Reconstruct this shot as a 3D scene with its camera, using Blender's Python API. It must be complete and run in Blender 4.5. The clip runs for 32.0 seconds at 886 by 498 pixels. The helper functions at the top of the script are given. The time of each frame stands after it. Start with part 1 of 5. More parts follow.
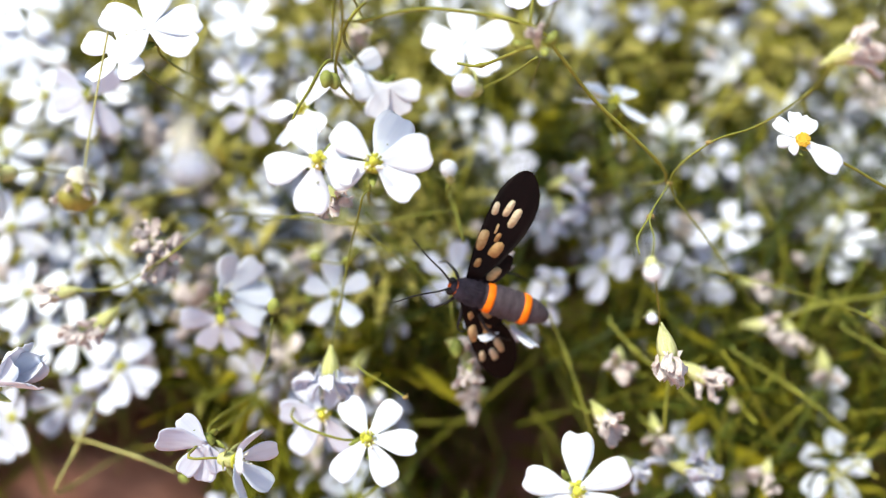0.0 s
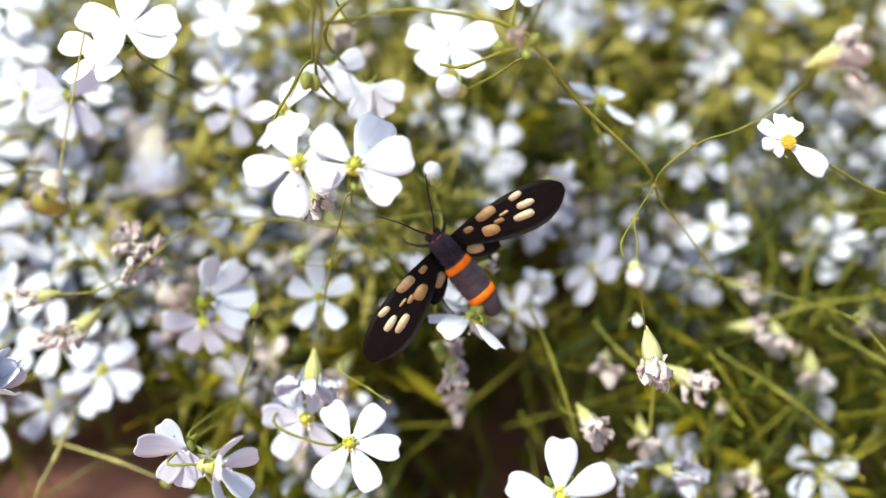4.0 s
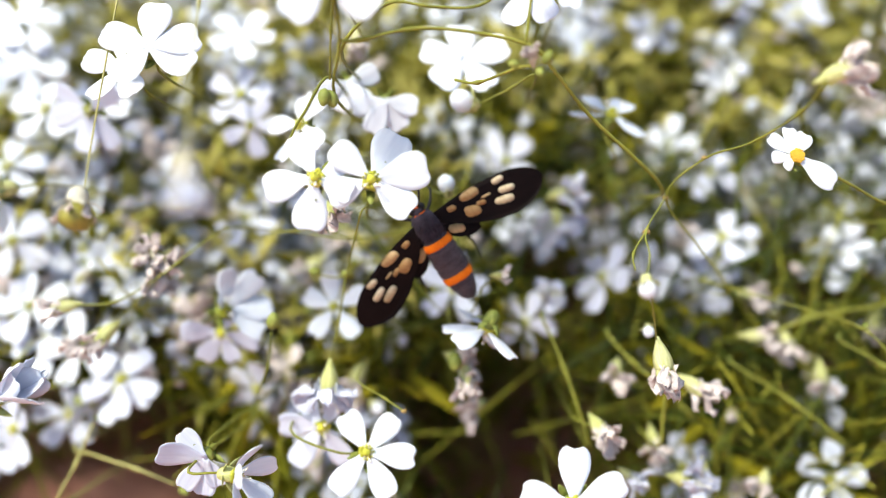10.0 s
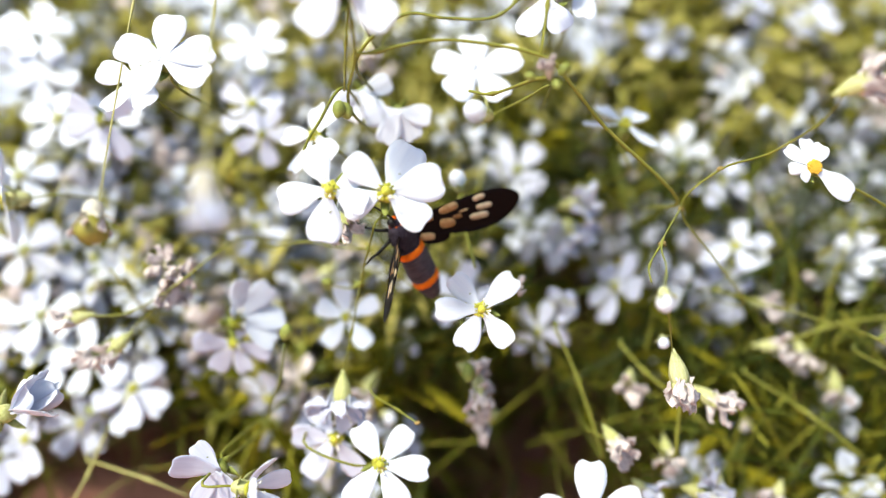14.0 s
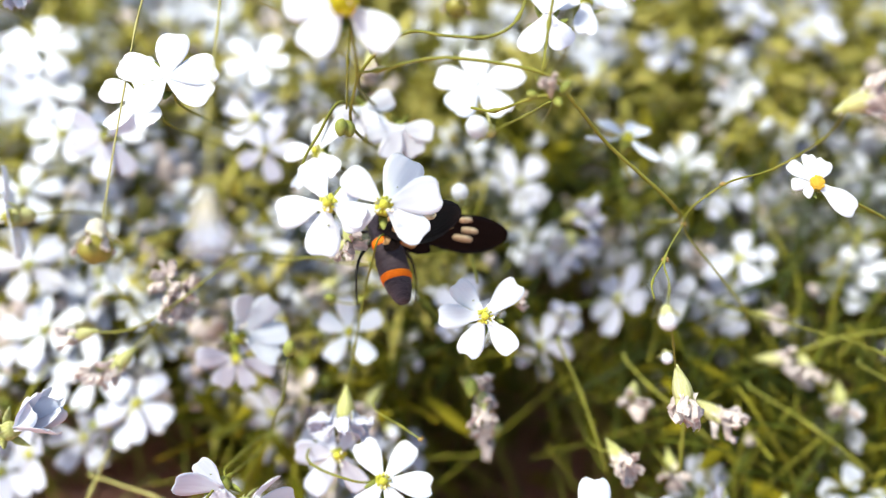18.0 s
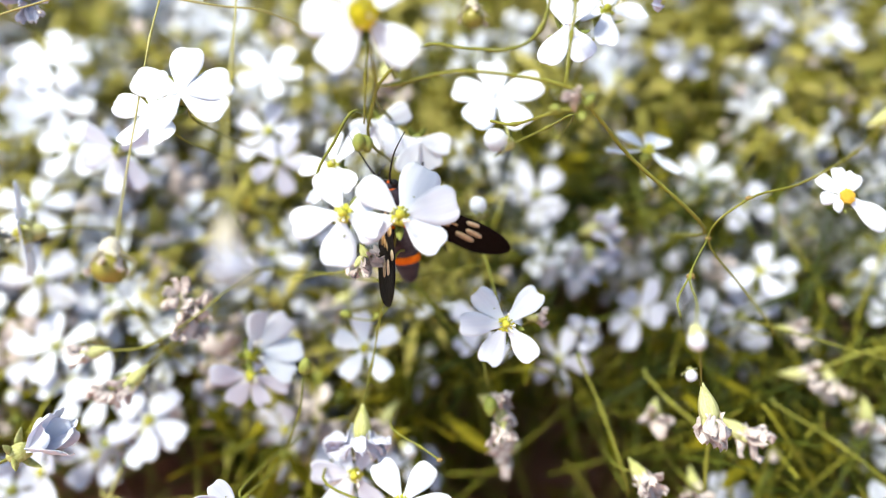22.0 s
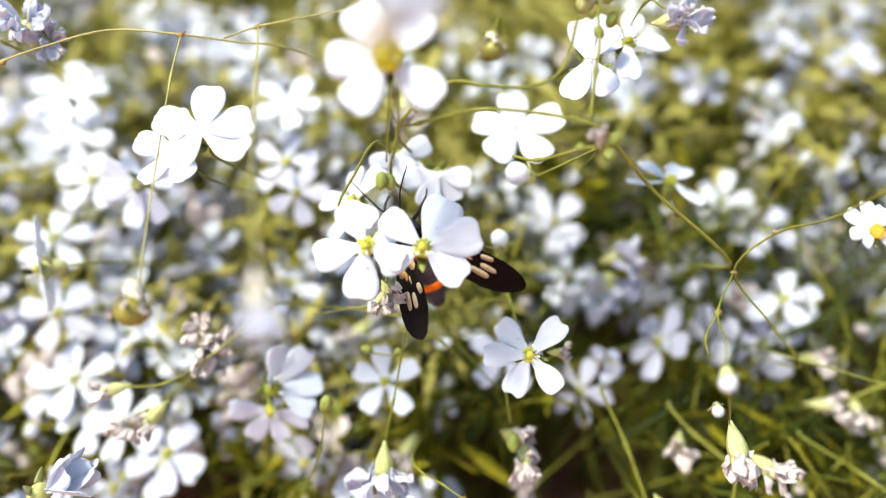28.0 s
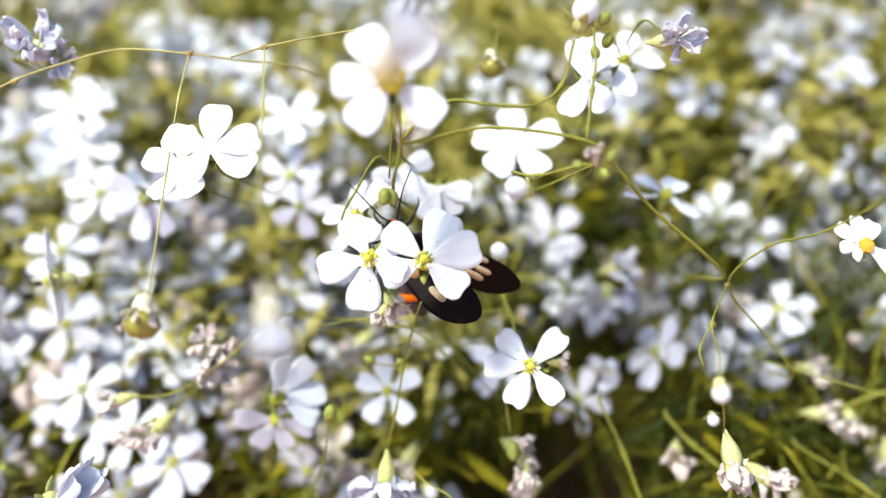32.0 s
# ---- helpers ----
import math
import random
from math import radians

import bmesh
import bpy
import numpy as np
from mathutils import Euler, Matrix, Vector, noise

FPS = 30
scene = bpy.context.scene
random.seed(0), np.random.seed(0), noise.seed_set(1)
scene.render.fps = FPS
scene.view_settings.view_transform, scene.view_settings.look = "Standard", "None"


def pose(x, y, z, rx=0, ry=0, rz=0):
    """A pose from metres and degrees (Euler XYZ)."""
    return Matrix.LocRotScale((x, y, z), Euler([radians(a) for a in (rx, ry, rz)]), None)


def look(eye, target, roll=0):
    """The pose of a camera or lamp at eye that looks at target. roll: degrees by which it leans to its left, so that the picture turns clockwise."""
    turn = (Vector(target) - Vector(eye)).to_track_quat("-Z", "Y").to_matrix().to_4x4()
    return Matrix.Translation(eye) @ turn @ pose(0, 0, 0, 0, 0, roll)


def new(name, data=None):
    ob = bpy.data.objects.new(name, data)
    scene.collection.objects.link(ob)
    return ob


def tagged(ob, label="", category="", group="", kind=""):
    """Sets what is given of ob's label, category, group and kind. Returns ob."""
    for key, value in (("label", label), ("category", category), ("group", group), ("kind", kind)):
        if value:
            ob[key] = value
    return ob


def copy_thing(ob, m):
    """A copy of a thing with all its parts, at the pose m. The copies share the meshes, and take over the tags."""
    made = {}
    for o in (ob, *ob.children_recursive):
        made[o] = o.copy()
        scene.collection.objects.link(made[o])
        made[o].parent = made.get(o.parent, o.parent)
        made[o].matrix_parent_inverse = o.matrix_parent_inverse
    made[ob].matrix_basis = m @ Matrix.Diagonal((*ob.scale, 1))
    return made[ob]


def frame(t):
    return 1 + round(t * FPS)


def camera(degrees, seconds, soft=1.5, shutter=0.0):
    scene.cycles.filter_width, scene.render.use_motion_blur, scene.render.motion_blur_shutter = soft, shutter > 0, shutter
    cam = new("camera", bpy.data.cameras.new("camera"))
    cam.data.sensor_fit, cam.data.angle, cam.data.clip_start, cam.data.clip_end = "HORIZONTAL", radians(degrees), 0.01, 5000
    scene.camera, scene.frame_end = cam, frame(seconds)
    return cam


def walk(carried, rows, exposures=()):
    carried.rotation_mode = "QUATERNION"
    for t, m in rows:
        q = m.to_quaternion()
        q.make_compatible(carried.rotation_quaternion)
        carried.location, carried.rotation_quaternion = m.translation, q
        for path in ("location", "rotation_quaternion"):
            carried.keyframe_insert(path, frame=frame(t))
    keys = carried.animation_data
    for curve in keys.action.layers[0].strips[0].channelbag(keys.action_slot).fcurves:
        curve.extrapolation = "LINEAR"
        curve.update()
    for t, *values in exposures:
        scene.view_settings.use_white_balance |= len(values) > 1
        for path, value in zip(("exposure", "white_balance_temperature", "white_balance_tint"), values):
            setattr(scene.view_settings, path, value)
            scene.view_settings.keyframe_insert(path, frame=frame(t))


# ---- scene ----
# Macro view of a day-flying moth in a mound of small white garden flowers. All lengths below are in millimetres
# unless they are passed to pose(); V() turns millimetres into metres.
from functools import lru_cache

cam = camera(60, 32.0, soft=1.0)
cam.data.dof.use_dof = True
cam.data.dof.focus_distance = 0.107
cam.data.dof.aperture_fstop = 6.9
PATH = [
    (0.0, pose(0.00024, -0.08257, 0.19737, 55.014, -0.395, -0.009)),
    (0.5, pose(0.00018, -0.08201, 0.19706, 55.001, -0.388, 0.007)),
    (1.0, pose(0.00055, -0.08083, 0.19679, 54.988, -0.466, -0.047)),
    (1.5, pose(0.00103, -0.08011, 0.19667, 54.972, -0.448, -0.150)),
    (2.0, pose(0.00131, -0.08012, 0.19631, 54.889, -0.514, -0.133)),
    (2.5, pose(0.00181, -0.08001, 0.19633, 54.835, -0.508, -0.294)),
    (3.0, pose(0.00194, -0.08030, 0.19618, 54.681, -0.676, -0.383)),
    (3.5, pose(0.00198, -0.08065, 0.19666, 54.719, -0.661, -0.421)),
    (5.5, pose(0.00053, -0.08262, 0.19941, 55.149, -0.277, -0.205)),
    (6.0, pose(0.00007, -0.08282, 0.19978, 55.267, -0.260, -0.162)),
    (6.5, pose(-0.00064, -0.08261, 0.20008, 55.417, -0.074, -0.064)),
    (7.0, pose(-0.00125, -0.08247, 0.20026, 55.356, 0.047, 0.118)),
    (7.5, pose(-0.00108, -0.08254, 0.19981, 55.224, -0.014, 0.158)),
    (8.0, pose(-0.00016, -0.08230, 0.19923, 55.089, -0.166, 0.026)),
    (8.5, pose(0.00010, -0.08244, 0.19892, 54.954, -0.273, 0.028)),
    (9.0, pose(0.00009, -0.08249, 0.19924, 55.015, -0.212, 0.043)),
    (9.5, pose(0.00044, -0.08217, 0.19959, 55.182, -0.168, -0.040)),
    (10.0, pose(0.00073, -0.08210, 0.19948, 55.121, -0.241, -0.021)),
    (10.5, pose(0.00060, -0.08210, 0.19970, 55.159, -0.190, 0.028)),
    (11.0, pose(-0.00002, -0.08240, 0.19937, 55.080, -0.200, 0.102)),
    (11.5, pose(-0.00031, -0.08232, 0.19964, 55.132, -0.088, 0.210)),
    (12.0, pose(-0.00044, -0.08220, 0.19993, 55.135, -0.093, 0.190)),
    (12.5, pose(-0.00065, -0.08234, 0.19977, 55.021, -0.109, 0.394)),
    (13.0, pose(-0.00102, -0.08192, 0.19980, 55.099, 0.042, 0.421)),
    (13.5, pose(-0.00097, -0.08129, 0.20002, 55.178, 0.047, 0.386)),
    (14.0, pose(-0.00063, -0.08103, 0.20020, 55.362, -0.016, 0.260)),
    (14.5, pose(-0.00050, -0.08083, 0.20038, 55.323, -0.030, 0.206)),
    (16.5, pose(-0.00063, -0.08074, 0.20141, 55.677, 0.151, 0.310)),
    (17.0, pose(-0.00067, -0.08058, 0.20145, 55.704, 0.256, 0.343)),
    (17.5, pose(-0.00058, -0.08042, 0.20161, 55.793, 0.294, 0.424)),
    (18.0, pose(-0.00045, -0.08024, 0.20146, 55.820, 0.295, 0.395)),
    (18.5, pose(-0.00023, -0.08003, 0.20143, 55.820, 0.334, 0.315)),
    (19.0, pose(-0.00017, -0.07989, 0.20157, 55.983, 0.352, 0.391)),
    (19.5, pose(-0.00053, -0.07944, 0.20196, 56.041, 0.426, 0.372)),
    (20.0, pose(-0.00094, -0.07917, 0.20144, 55.908, 0.481, 0.456)),
    (20.5, pose(-0.00118, -0.07889, 0.20091, 55.791, 0.509, 0.517)),
    (21.0, pose(-0.00136, -0.07822, 0.20112, 55.979, 0.611, 0.562)),
    (21.5, pose(-0.00196, -0.07788, 0.20111, 56.080, 0.635, 0.653)),
    (22.0, pose(-0.00220, -0.07745, 0.20137, 56.263, 0.759, 0.712)),
    (22.5, pose(-0.00222, -0.07664, 0.20163, 56.396, 0.777, 0.651)),
    (23.0, pose(-0.00234, -0.07628, 0.20147, 56.354, 0.759, 0.737)),
    (23.5, pose(-0.00233, -0.07580, 0.20137, 56.350, 0.881, 0.735)),
    (24.0, pose(-0.00234, -0.07529, 0.20150, 56.494, 0.918, 0.741)),
    (24.5, pose(-0.00243, -0.07452, 0.20204, 56.774, 1.019, 0.765)),
    (25.0, pose(-0.00245, -0.07419, 0.20218, 56.936, 1.191, 0.837)),
    (25.5, pose(-0.00288, -0.07406, 0.20236, 56.954, 1.156, 0.948)),
    (27.5, pose(-0.00375, -0.07453, 0.20295, 57.063, 1.270, 1.112)),
    (28.0, pose(-0.00411, -0.07478, 0.20363, 57.217, 1.408, 1.087)),
    (28.5, pose(-0.00418, -0.07522, 0.20433, 57.326, 1.509, 1.101)),
    (29.0, pose(-0.00399, -0.07547, 0.20453, 57.323, 1.447, 1.110)),
    (29.5, pose(-0.00396, -0.07583, 0.20477, 57.423, 1.410, 1.020)),
    (30.0, pose(-0.00383, -0.07607, 0.20536, 57.486, 1.471, 1.011)),
    (30.5, pose(-0.00395, -0.07639, 0.20546, 57.422, 1.489, 1.003)),
    (31.0, pose(-0.00398, -0.07649, 0.20553, 57.522, 1.445, 1.055)),
    (31.5, pose(-0.00401, -0.07662, 0.20610, 57.716, 1.453, 1.072)),
    (32.0, pose(-0.00417, -0.07663, 0.20599, 57.702, 1.475, 1.047)),
]
walk(cam, PATH, exposures=[(0.0, 0.88, 6980, 0), (12.0, 0.91, 6980, 0), (32.0, 0.98, 6980, 0)])

# ---- sky and sun: a bright, thinly clouded day ----
world = bpy.data.worlds.new("sky")
scene.world = world
world.use_nodes = True
wn = world.node_tree.nodes
sky = wn.new("ShaderNodeTexSky")
sky.sky_type = "NISHITA"
sky.sun_disc = False
sky.sun_elevation = radians(66)
sky.sun_rotation = radians(-111)
sky.dust_density = 3.0
world.node_tree.links.new(sky.outputs["Color"], wn["Background"].inputs["Color"])
wn["Background"].inputs["Strength"].default_value = 0.14
sun_data = bpy.data.lights.new("sun", "SUN")
sun_data.energy = 3.2
sun_data.angle = radians(11)
sun_data.color = (1.0, 0.96, 0.88)
sun = new("sun", sun_data)
sun.matrix_world = look((-0.42, -0.16, 1.0), (0, 0, 0))


# ---- materials ----
def material(name):
    m = bpy.data.materials.new(name)
    m.use_nodes = True
    return m, m.node_tree.nodes, m.node_tree.links, m.node_tree.nodes["Principled BSDF"]


def varied(name, low, high, scale, rough=0.6, metal=0.0, bump=0.0, passing=0.0, sheen=0.0, fine=0.0, stretch=(1, 1, 1), per_piece=0.0, spec=0.5):
    """A surface whose colour wanders between two tones at a coarse and a fine scale. passing: the share of light that
    passes it; scale: coarse features a metre."""
    m, n, l, b = material(name)
    co = n.new("ShaderNodeTexCoord")
    mp = n.new("ShaderNodeMapping")
    mp.inputs["Scale"].default_value = stretch
    l.new(co.outputs["Object"], mp.inputs["Vector"])
    t1 = n.new("ShaderNodeTexNoise")
    t1.inputs["Scale"].default_value = scale
    t1.inputs["Detail"].default_value = 4
    t2 = n.new("ShaderNodeTexNoise")
    t2.inputs["Scale"].default_value = scale * (fine or 6.0)
    t2.inputs["Detail"].default_value = 3
    l.new(mp.outputs["Vector"], t1.inputs["Vector"])
    l.new(mp.outputs["Vector"], t2.inputs["Vector"])
    mix = n.new("ShaderNodeMath")
    mix.operation = "MULTIPLY_ADD"
    mix.inputs[1].default_value = 0.45
    l.new(t2.outputs["Fac"], mix.inputs[0])
    half = n.new("ShaderNodeMath")
    half.operation = "MULTIPLY"
    half.inputs[1].default_value = 0.55
    l.new(t1.outputs["Fac"], half.inputs[0])
    l.new(half.outputs[0], mix.inputs[2])
    value = mix.outputs[0]
    if per_piece:
        info = n.new("ShaderNodeObjectInfo")
        geo = n.new("ShaderNodeNewGeometry")
        both = n.new("ShaderNodeMath")
        both.operation = "ADD"
        l.new(info.outputs["Random"], both.inputs[0])
        l.new(geo.outputs["Random Per Island"], both.inputs[1])
        shift = n.new("ShaderNodeMath")
        shift.operation = "MULTIPLY_ADD"
        shift.inputs[1].default_value = per_piece
        shift.inputs[2].default_value = -per_piece
        l.new(both.outputs[0], shift.inputs[0])
        added = n.new("ShaderNodeMath")
        added.operation = "ADD"
        l.new(value, added.inputs[0])
        l.new(shift.outputs[0], added.inputs[1])
        value = added.outputs[0]
    ramp = n.new("ShaderNodeValToRGB")
    ramp.color_ramp.elements[0].position, ramp.color_ramp.elements[0].color = 0.3, (*low, 1)
    ramp.color_ramp.elements[1].position, ramp.color_ramp.elements[1].color = 0.7, (*high, 1)
    l.new(value, ramp.inputs["Fac"])
    l.new(ramp.outputs["Color"], b.inputs["Base Color"])
    b.inputs["Roughness"].default_value = rough
    b.inputs["Metallic"].default_value = metal
    b.inputs["Specular IOR Level"].default_value = spec
    if sheen:
        b.inputs["Sheen Weight"].default_value = sheen
    if bump:
        bp = n.new("ShaderNodeBump")
        bp.inputs["Strength"].default_value = bump
        bp.inputs["Distance"].default_value = 0.0002
        l.new(t2.outputs["Fac"], bp.inputs["Height"])
        l.new(bp.outputs["Normal"], b.inputs["Normal"])
    if passing:
        tr = n.new("ShaderNodeBsdfTranslucent")
        l.new(ramp.outputs["Color"], tr.inputs["Color"])
        ms = n.new("ShaderNodeMixShader")
        ms.inputs["Fac"].default_value = passing
        l.new(b.outputs["BSDF"], ms.inputs[1])
        l.new(tr.outputs["BSDF"], ms.inputs[2])
        l.new(ms.outputs["Shader"], n["Material Output"].inputs["Surface"])
    return m


PETAL = varied("white_petal", (0.66, 0.70, 0.83), (0.77, 0.80, 0.89), 500, rough=0.6, bump=0.35, passing=0.3, fine=4, stretch=(5, 0.4, 1), per_piece=0.2, spec=0.3)
LILAC = varied("lilac_white_petal", (0.60, 0.62, 0.78), (0.72, 0.75, 0.88), 500, rough=0.6, bump=0.35, passing=0.35, fine=4, stretch=(5, 0.4, 1), per_piece=0.2, spec=0.3)
FADED = varied("faded_petal", (0.54, 0.46, 0.46), (0.84, 0.77, 0.78), 700, rough=0.75, bump=0.6, passing=0.3, per_piece=0.25, spec=0.2)
STEM = varied("green_stem", (0.10, 0.115, 0.014), (0.25, 0.25, 0.045), 250, rough=0.55, bump=0.2, stretch=(1, 1, 0.3), per_piece=0.15, spec=0.25)
DRY_STEM = varied("straw_stem", (0.20, 0.185, 0.05), (0.37, 0.34, 0.12), 250, rough=0.55, bump=0.2, stretch=(1, 1, 0.3), per_piece=0.15)
CALYX = varied("calyx_green", (0.10, 0.13, 0.02), (0.33, 0.36, 0.09), 500, rough=0.5, bump=0.3, passing=0.15, stretch=(3, 3, 0.4), per_piece=0.15, spec=0.3)
PALE_CALYX = varied("pale_calyx", (0.34, 0.36, 0.09), (0.70, 0.70, 0.40), 700, rough=0.55, bump=0.3, passing=0.25, stretch=(4, 4, 0.3), per_piece=0.15, spec=0.25)
DRY_CALYX = varied("dry_calyx", (0.46, 0.42, 0.30), (0.74, 0.70, 0.64), 500, rough=0.6, bump=0.3, passing=0.25, stretch=(2, 2, 0.5), per_piece=0.15)
CAPSULE = varied("seed_capsule_olive", (0.12, 0.115, 0.015), (0.28, 0.25, 0.04), 500, rough=0.4, bump=0.2)
PISTIL = varied("pistil_yellow_green", (0.17, 0.19, 0.012), (0.52, 0.51, 0.07), 900, rough=0.55, bump=0.5, per_piece=0.5, spec=0.25)
ANTHER = varied("anther_yellow", (0.48, 0.43, 0.015), (0.74, 0.67, 0.07), 1500, rough=0.65, bump=0.6, per_piece=0.4, spec=0.2)
NODE = varied("red_brown_node", (0.15, 0.09, 0.03), (0.36, 0.26, 0.10), 700, rough=0.6, bump=0.3, spec=0.25)
GOLD = varied("golden_anthers", (0.60, 0.36, 0.02), (0.80, 0.56, 0.08), 1500, rough=0.6, bump=0.6)
STAMEN = varied("pale_stamen", (0.75, 0.74, 0.66), (0.88, 0.87, 0.82), 900, rough=0.5)
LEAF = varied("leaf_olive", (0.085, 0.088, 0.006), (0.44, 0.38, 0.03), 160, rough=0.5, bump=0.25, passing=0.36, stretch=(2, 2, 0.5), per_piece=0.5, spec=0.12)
# Paler copy of the olive leaf: light and haze on the mound top put into its colour.
LIT_LEAF = varied("leaf_sunlit_olive", (0.22, 0.215, 0.045), (0.58, 0.53, 0.17), 160, rough=0.55, bump=0.25, passing=0.45, stretch=(2, 2, 0.5), per_piece=0.4, spec=0.15)
# Green of the thin blades, darkened to carry the shade of the hollow.
SHADE_BLADE = varied("blade_shade_green", (0.03, 0.045, 0.006), (0.16, 0.19, 0.03), 160, rough=0.5, bump=0.25, passing=0.25, stretch=(2, 2, 0.4), per_piece=0.5, spec=0.2)
UNDERSTEM = varied("understorey_stem", (0.06, 0.07, 0.006), (0.30, 0.29, 0.04), 120, rough=0.55, per_piece=0.5, spec=0.15)
EARTH = varied("red_brown_earth", (0.36, 0.15, 0.11), (0.62, 0.32, 0.25), 60, rough=0.9, bump=0.8, fine=9, spec=0.1)
BODY = varied("black_scales", (0.006, 0.004, 0.009), (0.045, 0.034, 0.055), 900, rough=0.65, bump=0.8, sheen=0.05, spec=0.15)
GREYBODY = varied("slate_black_scales", (0.012, 0.007, 0.012), (0.074, 0.052, 0.068), 600, rough=0.5, bump=1.0, sheen=0.05, stretch=(2.6, 0.5, 0.5), spec=0.25)
WING = varied("wing_black", (0.0012, 0.0004, 0.0005), (0.006, 0.0022, 0.0025), 500, rough=0.5, bump=0.5, stretch=(2, 0.5, 1), spec=0.07)
ORANGE = varied("orange_scales", (0.60, 0.10, 0.002), (0.85, 0.20, 0.006), 900, rough=0.6, bump=0.5, spec=0.2)
FACE = varied("orange_red_fur", (0.35, 0.05, 0.004), (0.65, 0.14, 0.012), 1500, rough=0.8, bump=0.8, spec=0.1)
CREAM = varied("wing_window_cream", (0.44, 0.31, 0.17), (0.76, 0.64, 0.47), 420, rough=0.35, passing=0.3, per_piece=0.2, spec=0.3)
TAN = varied("wing_window_tan", (0.36, 0.20, 0.08), (0.66, 0.47, 0.26), 420, rough=0.35, passing=0.3, per_piece=0.3, spec=0.3)
BROWN = varied("wing_window_brown", (0.22, 0.10, 0.035), (0.48, 0.28, 0.12), 420, rough=0.35, passing=0.3, per_piece=0.3, spec=0.3)
LEG = varied("leg_black", (0.006, 0.005, 0.006), (0.02, 0.017, 0.02), 900, rough=0.45, spec=0.2)


# ---- mesh helpers ----
def V(x, y, z):
    return Vector((x, y, z)) * 0.001


def mesh(name, verts, faces, mat, smooth=True):
    """A mesh from points in millimetres."""
    me = bpy.data.meshes.new(name)
    me.from_pydata([(x * 0.001, y * 0.001, z * 0.001) for x, y, z in verts], [], faces)
    me.materials.append(mat)
    if smooth:
        me.polygons.foreach_set("use_smooth", [True] * len(me.polygons))
    me.update()
    return me


def part(name, me, parent, m=None, label=""):
    ob = new(name, me)
    ob.parent = parent
    if m is not None:
        ob.matrix_basis = m
    if label:
        ob["label"] = label
    return ob


def glide(points, steps=5):
    """A smooth line through the points."""
    p = [Vector(q) for q in points]
    p = [2 * p[0] - p[1], *p, 2 * p[-1] - p[-2]]
    out = []
    for a, b, c, d in zip(p, p[1:], p[2:], p[3:]):
        for k in range(steps):
            t = k / steps
            out.append(0.5 * (2 * b + (c - a) * t + (2 * a - 5 * b + 4 * c - d) * t * t + (3 * b - a - 3 * c + d) * t**3))
    return out + [p[-2]]


def tube(line, r0, r1, sides=7, knots=()):
    """Points and faces of a tapered round rod along a line; knots: indices where the rod swells."""
    verts, faces = [], []
    side = Vector((1, 0.2, 0.1))
    n = len(line)
    for i, p in enumerate(line):
        way = (line[min(i + 1, n - 1)] - line[max(i - 1, 0)]).normalized()
        side = (side - way * side.dot(way))
        side = side.normalized() if side.length > 1e-4 else way.orthogonal().normalized()
        up = way.cross(side)
        r = r0 + (r1 - r0) * i / (n - 1)
        if i in knots:
            r *= 1.9
        for k in range(sides):
            a = 2 * math.pi * k / sides
            verts.append(tuple(p + side * (r * math.cos(a)) + up * (r * math.sin(a))))
        if i:
            for k in range(sides):
                j = (i - 1) * sides
                faces.append((j + k, j + (k + 1) % sides, j + sides + (k + 1) % sides, j + sides + k))
    faces.append(tuple(range(sides))[::-1])
    faces.append(tuple((n - 1) * sides + k for k in range(sides)))
    return verts, faces


def lathe(profile, sides=12, ribs=0, rib=0.0, seed=0, rough=0.0):
    """Points and faces of a turned body round z from (radius, height) pairs."""
    rng = random.Random(seed)
    verts, faces = [], []
    for i, (r, h) in enumerate(profile):
        for k in range(sides):
            a = 2 * math.pi * k / sides
            q = r * (1 + rib * math.cos(ribs * a) + rng.uniform(-rough, rough))
            verts.append((q * math.cos(a), q * math.sin(a), h + rng.uniform(-rough, rough) * 0.4))
        if i:
            for k in range(sides):
                j = (i - 1) * sides
                faces.append((j + k, j + (k + 1) % sides, j + sides + (k + 1) % sides, j + sides + k))
    faces.append(tuple(range(sides))[::-1])
    faces.append(tuple((len(profile) - 1) * sides + k for k in range(sides)))
    return verts, faces


def joined(*pieces):
    verts, faces = [], []
    for v, f in pieces:
        n = len(verts)
        verts += v
        faces += [tuple(i + n for i in q) for q in f]
    return verts, faces


def moved(piece, m):
    return [tuple(m @ Vector(v)) for v in piece[0]], piece[1]


def blade(outline, thick, bend, nu=4):
    """A thin two-sided blade along +y. outline: (y, half width, shift) rows; bend(u, y, w) gives the height."""
    verts, faces = [], []
    rows = len(outline)
    for layer in (1, -1):
        for y, w, s in outline:
            for k in range(nu + 1):
                u = 2 * k / nu - 1
                edge = 1 - 0.75 * abs(u) ** 3
                verts.append((u * w, y - s * (1 - abs(u)) ** 0.8 * 1.0, bend(u, y, w) + layer * thick * 0.5 * edge))
    c = nu + 1
    base = rows * c
    for i in range(rows - 1):
        for k in range(nu):
            a, b = i * c + k, (i + 1) * c + k
            faces.append((a, a + 1, b + 1, b))
            faces.append((base + a, base + b, base + b + 1, base + a + 1))
        for k in (0, nu):
            a, b = i * c + k, (i + 1) * c + k
            q = (a, b, base + b, base + a)
            faces.append(q if k == 0 else q[::-1])
    for i in (0, rows - 1):
        for k in range(nu):
            a = i * c + k
            q = (a, base + a, base + a + 1, a + 1)
            faces.append(q if i == 0 else q[::-1])
    return verts, faces


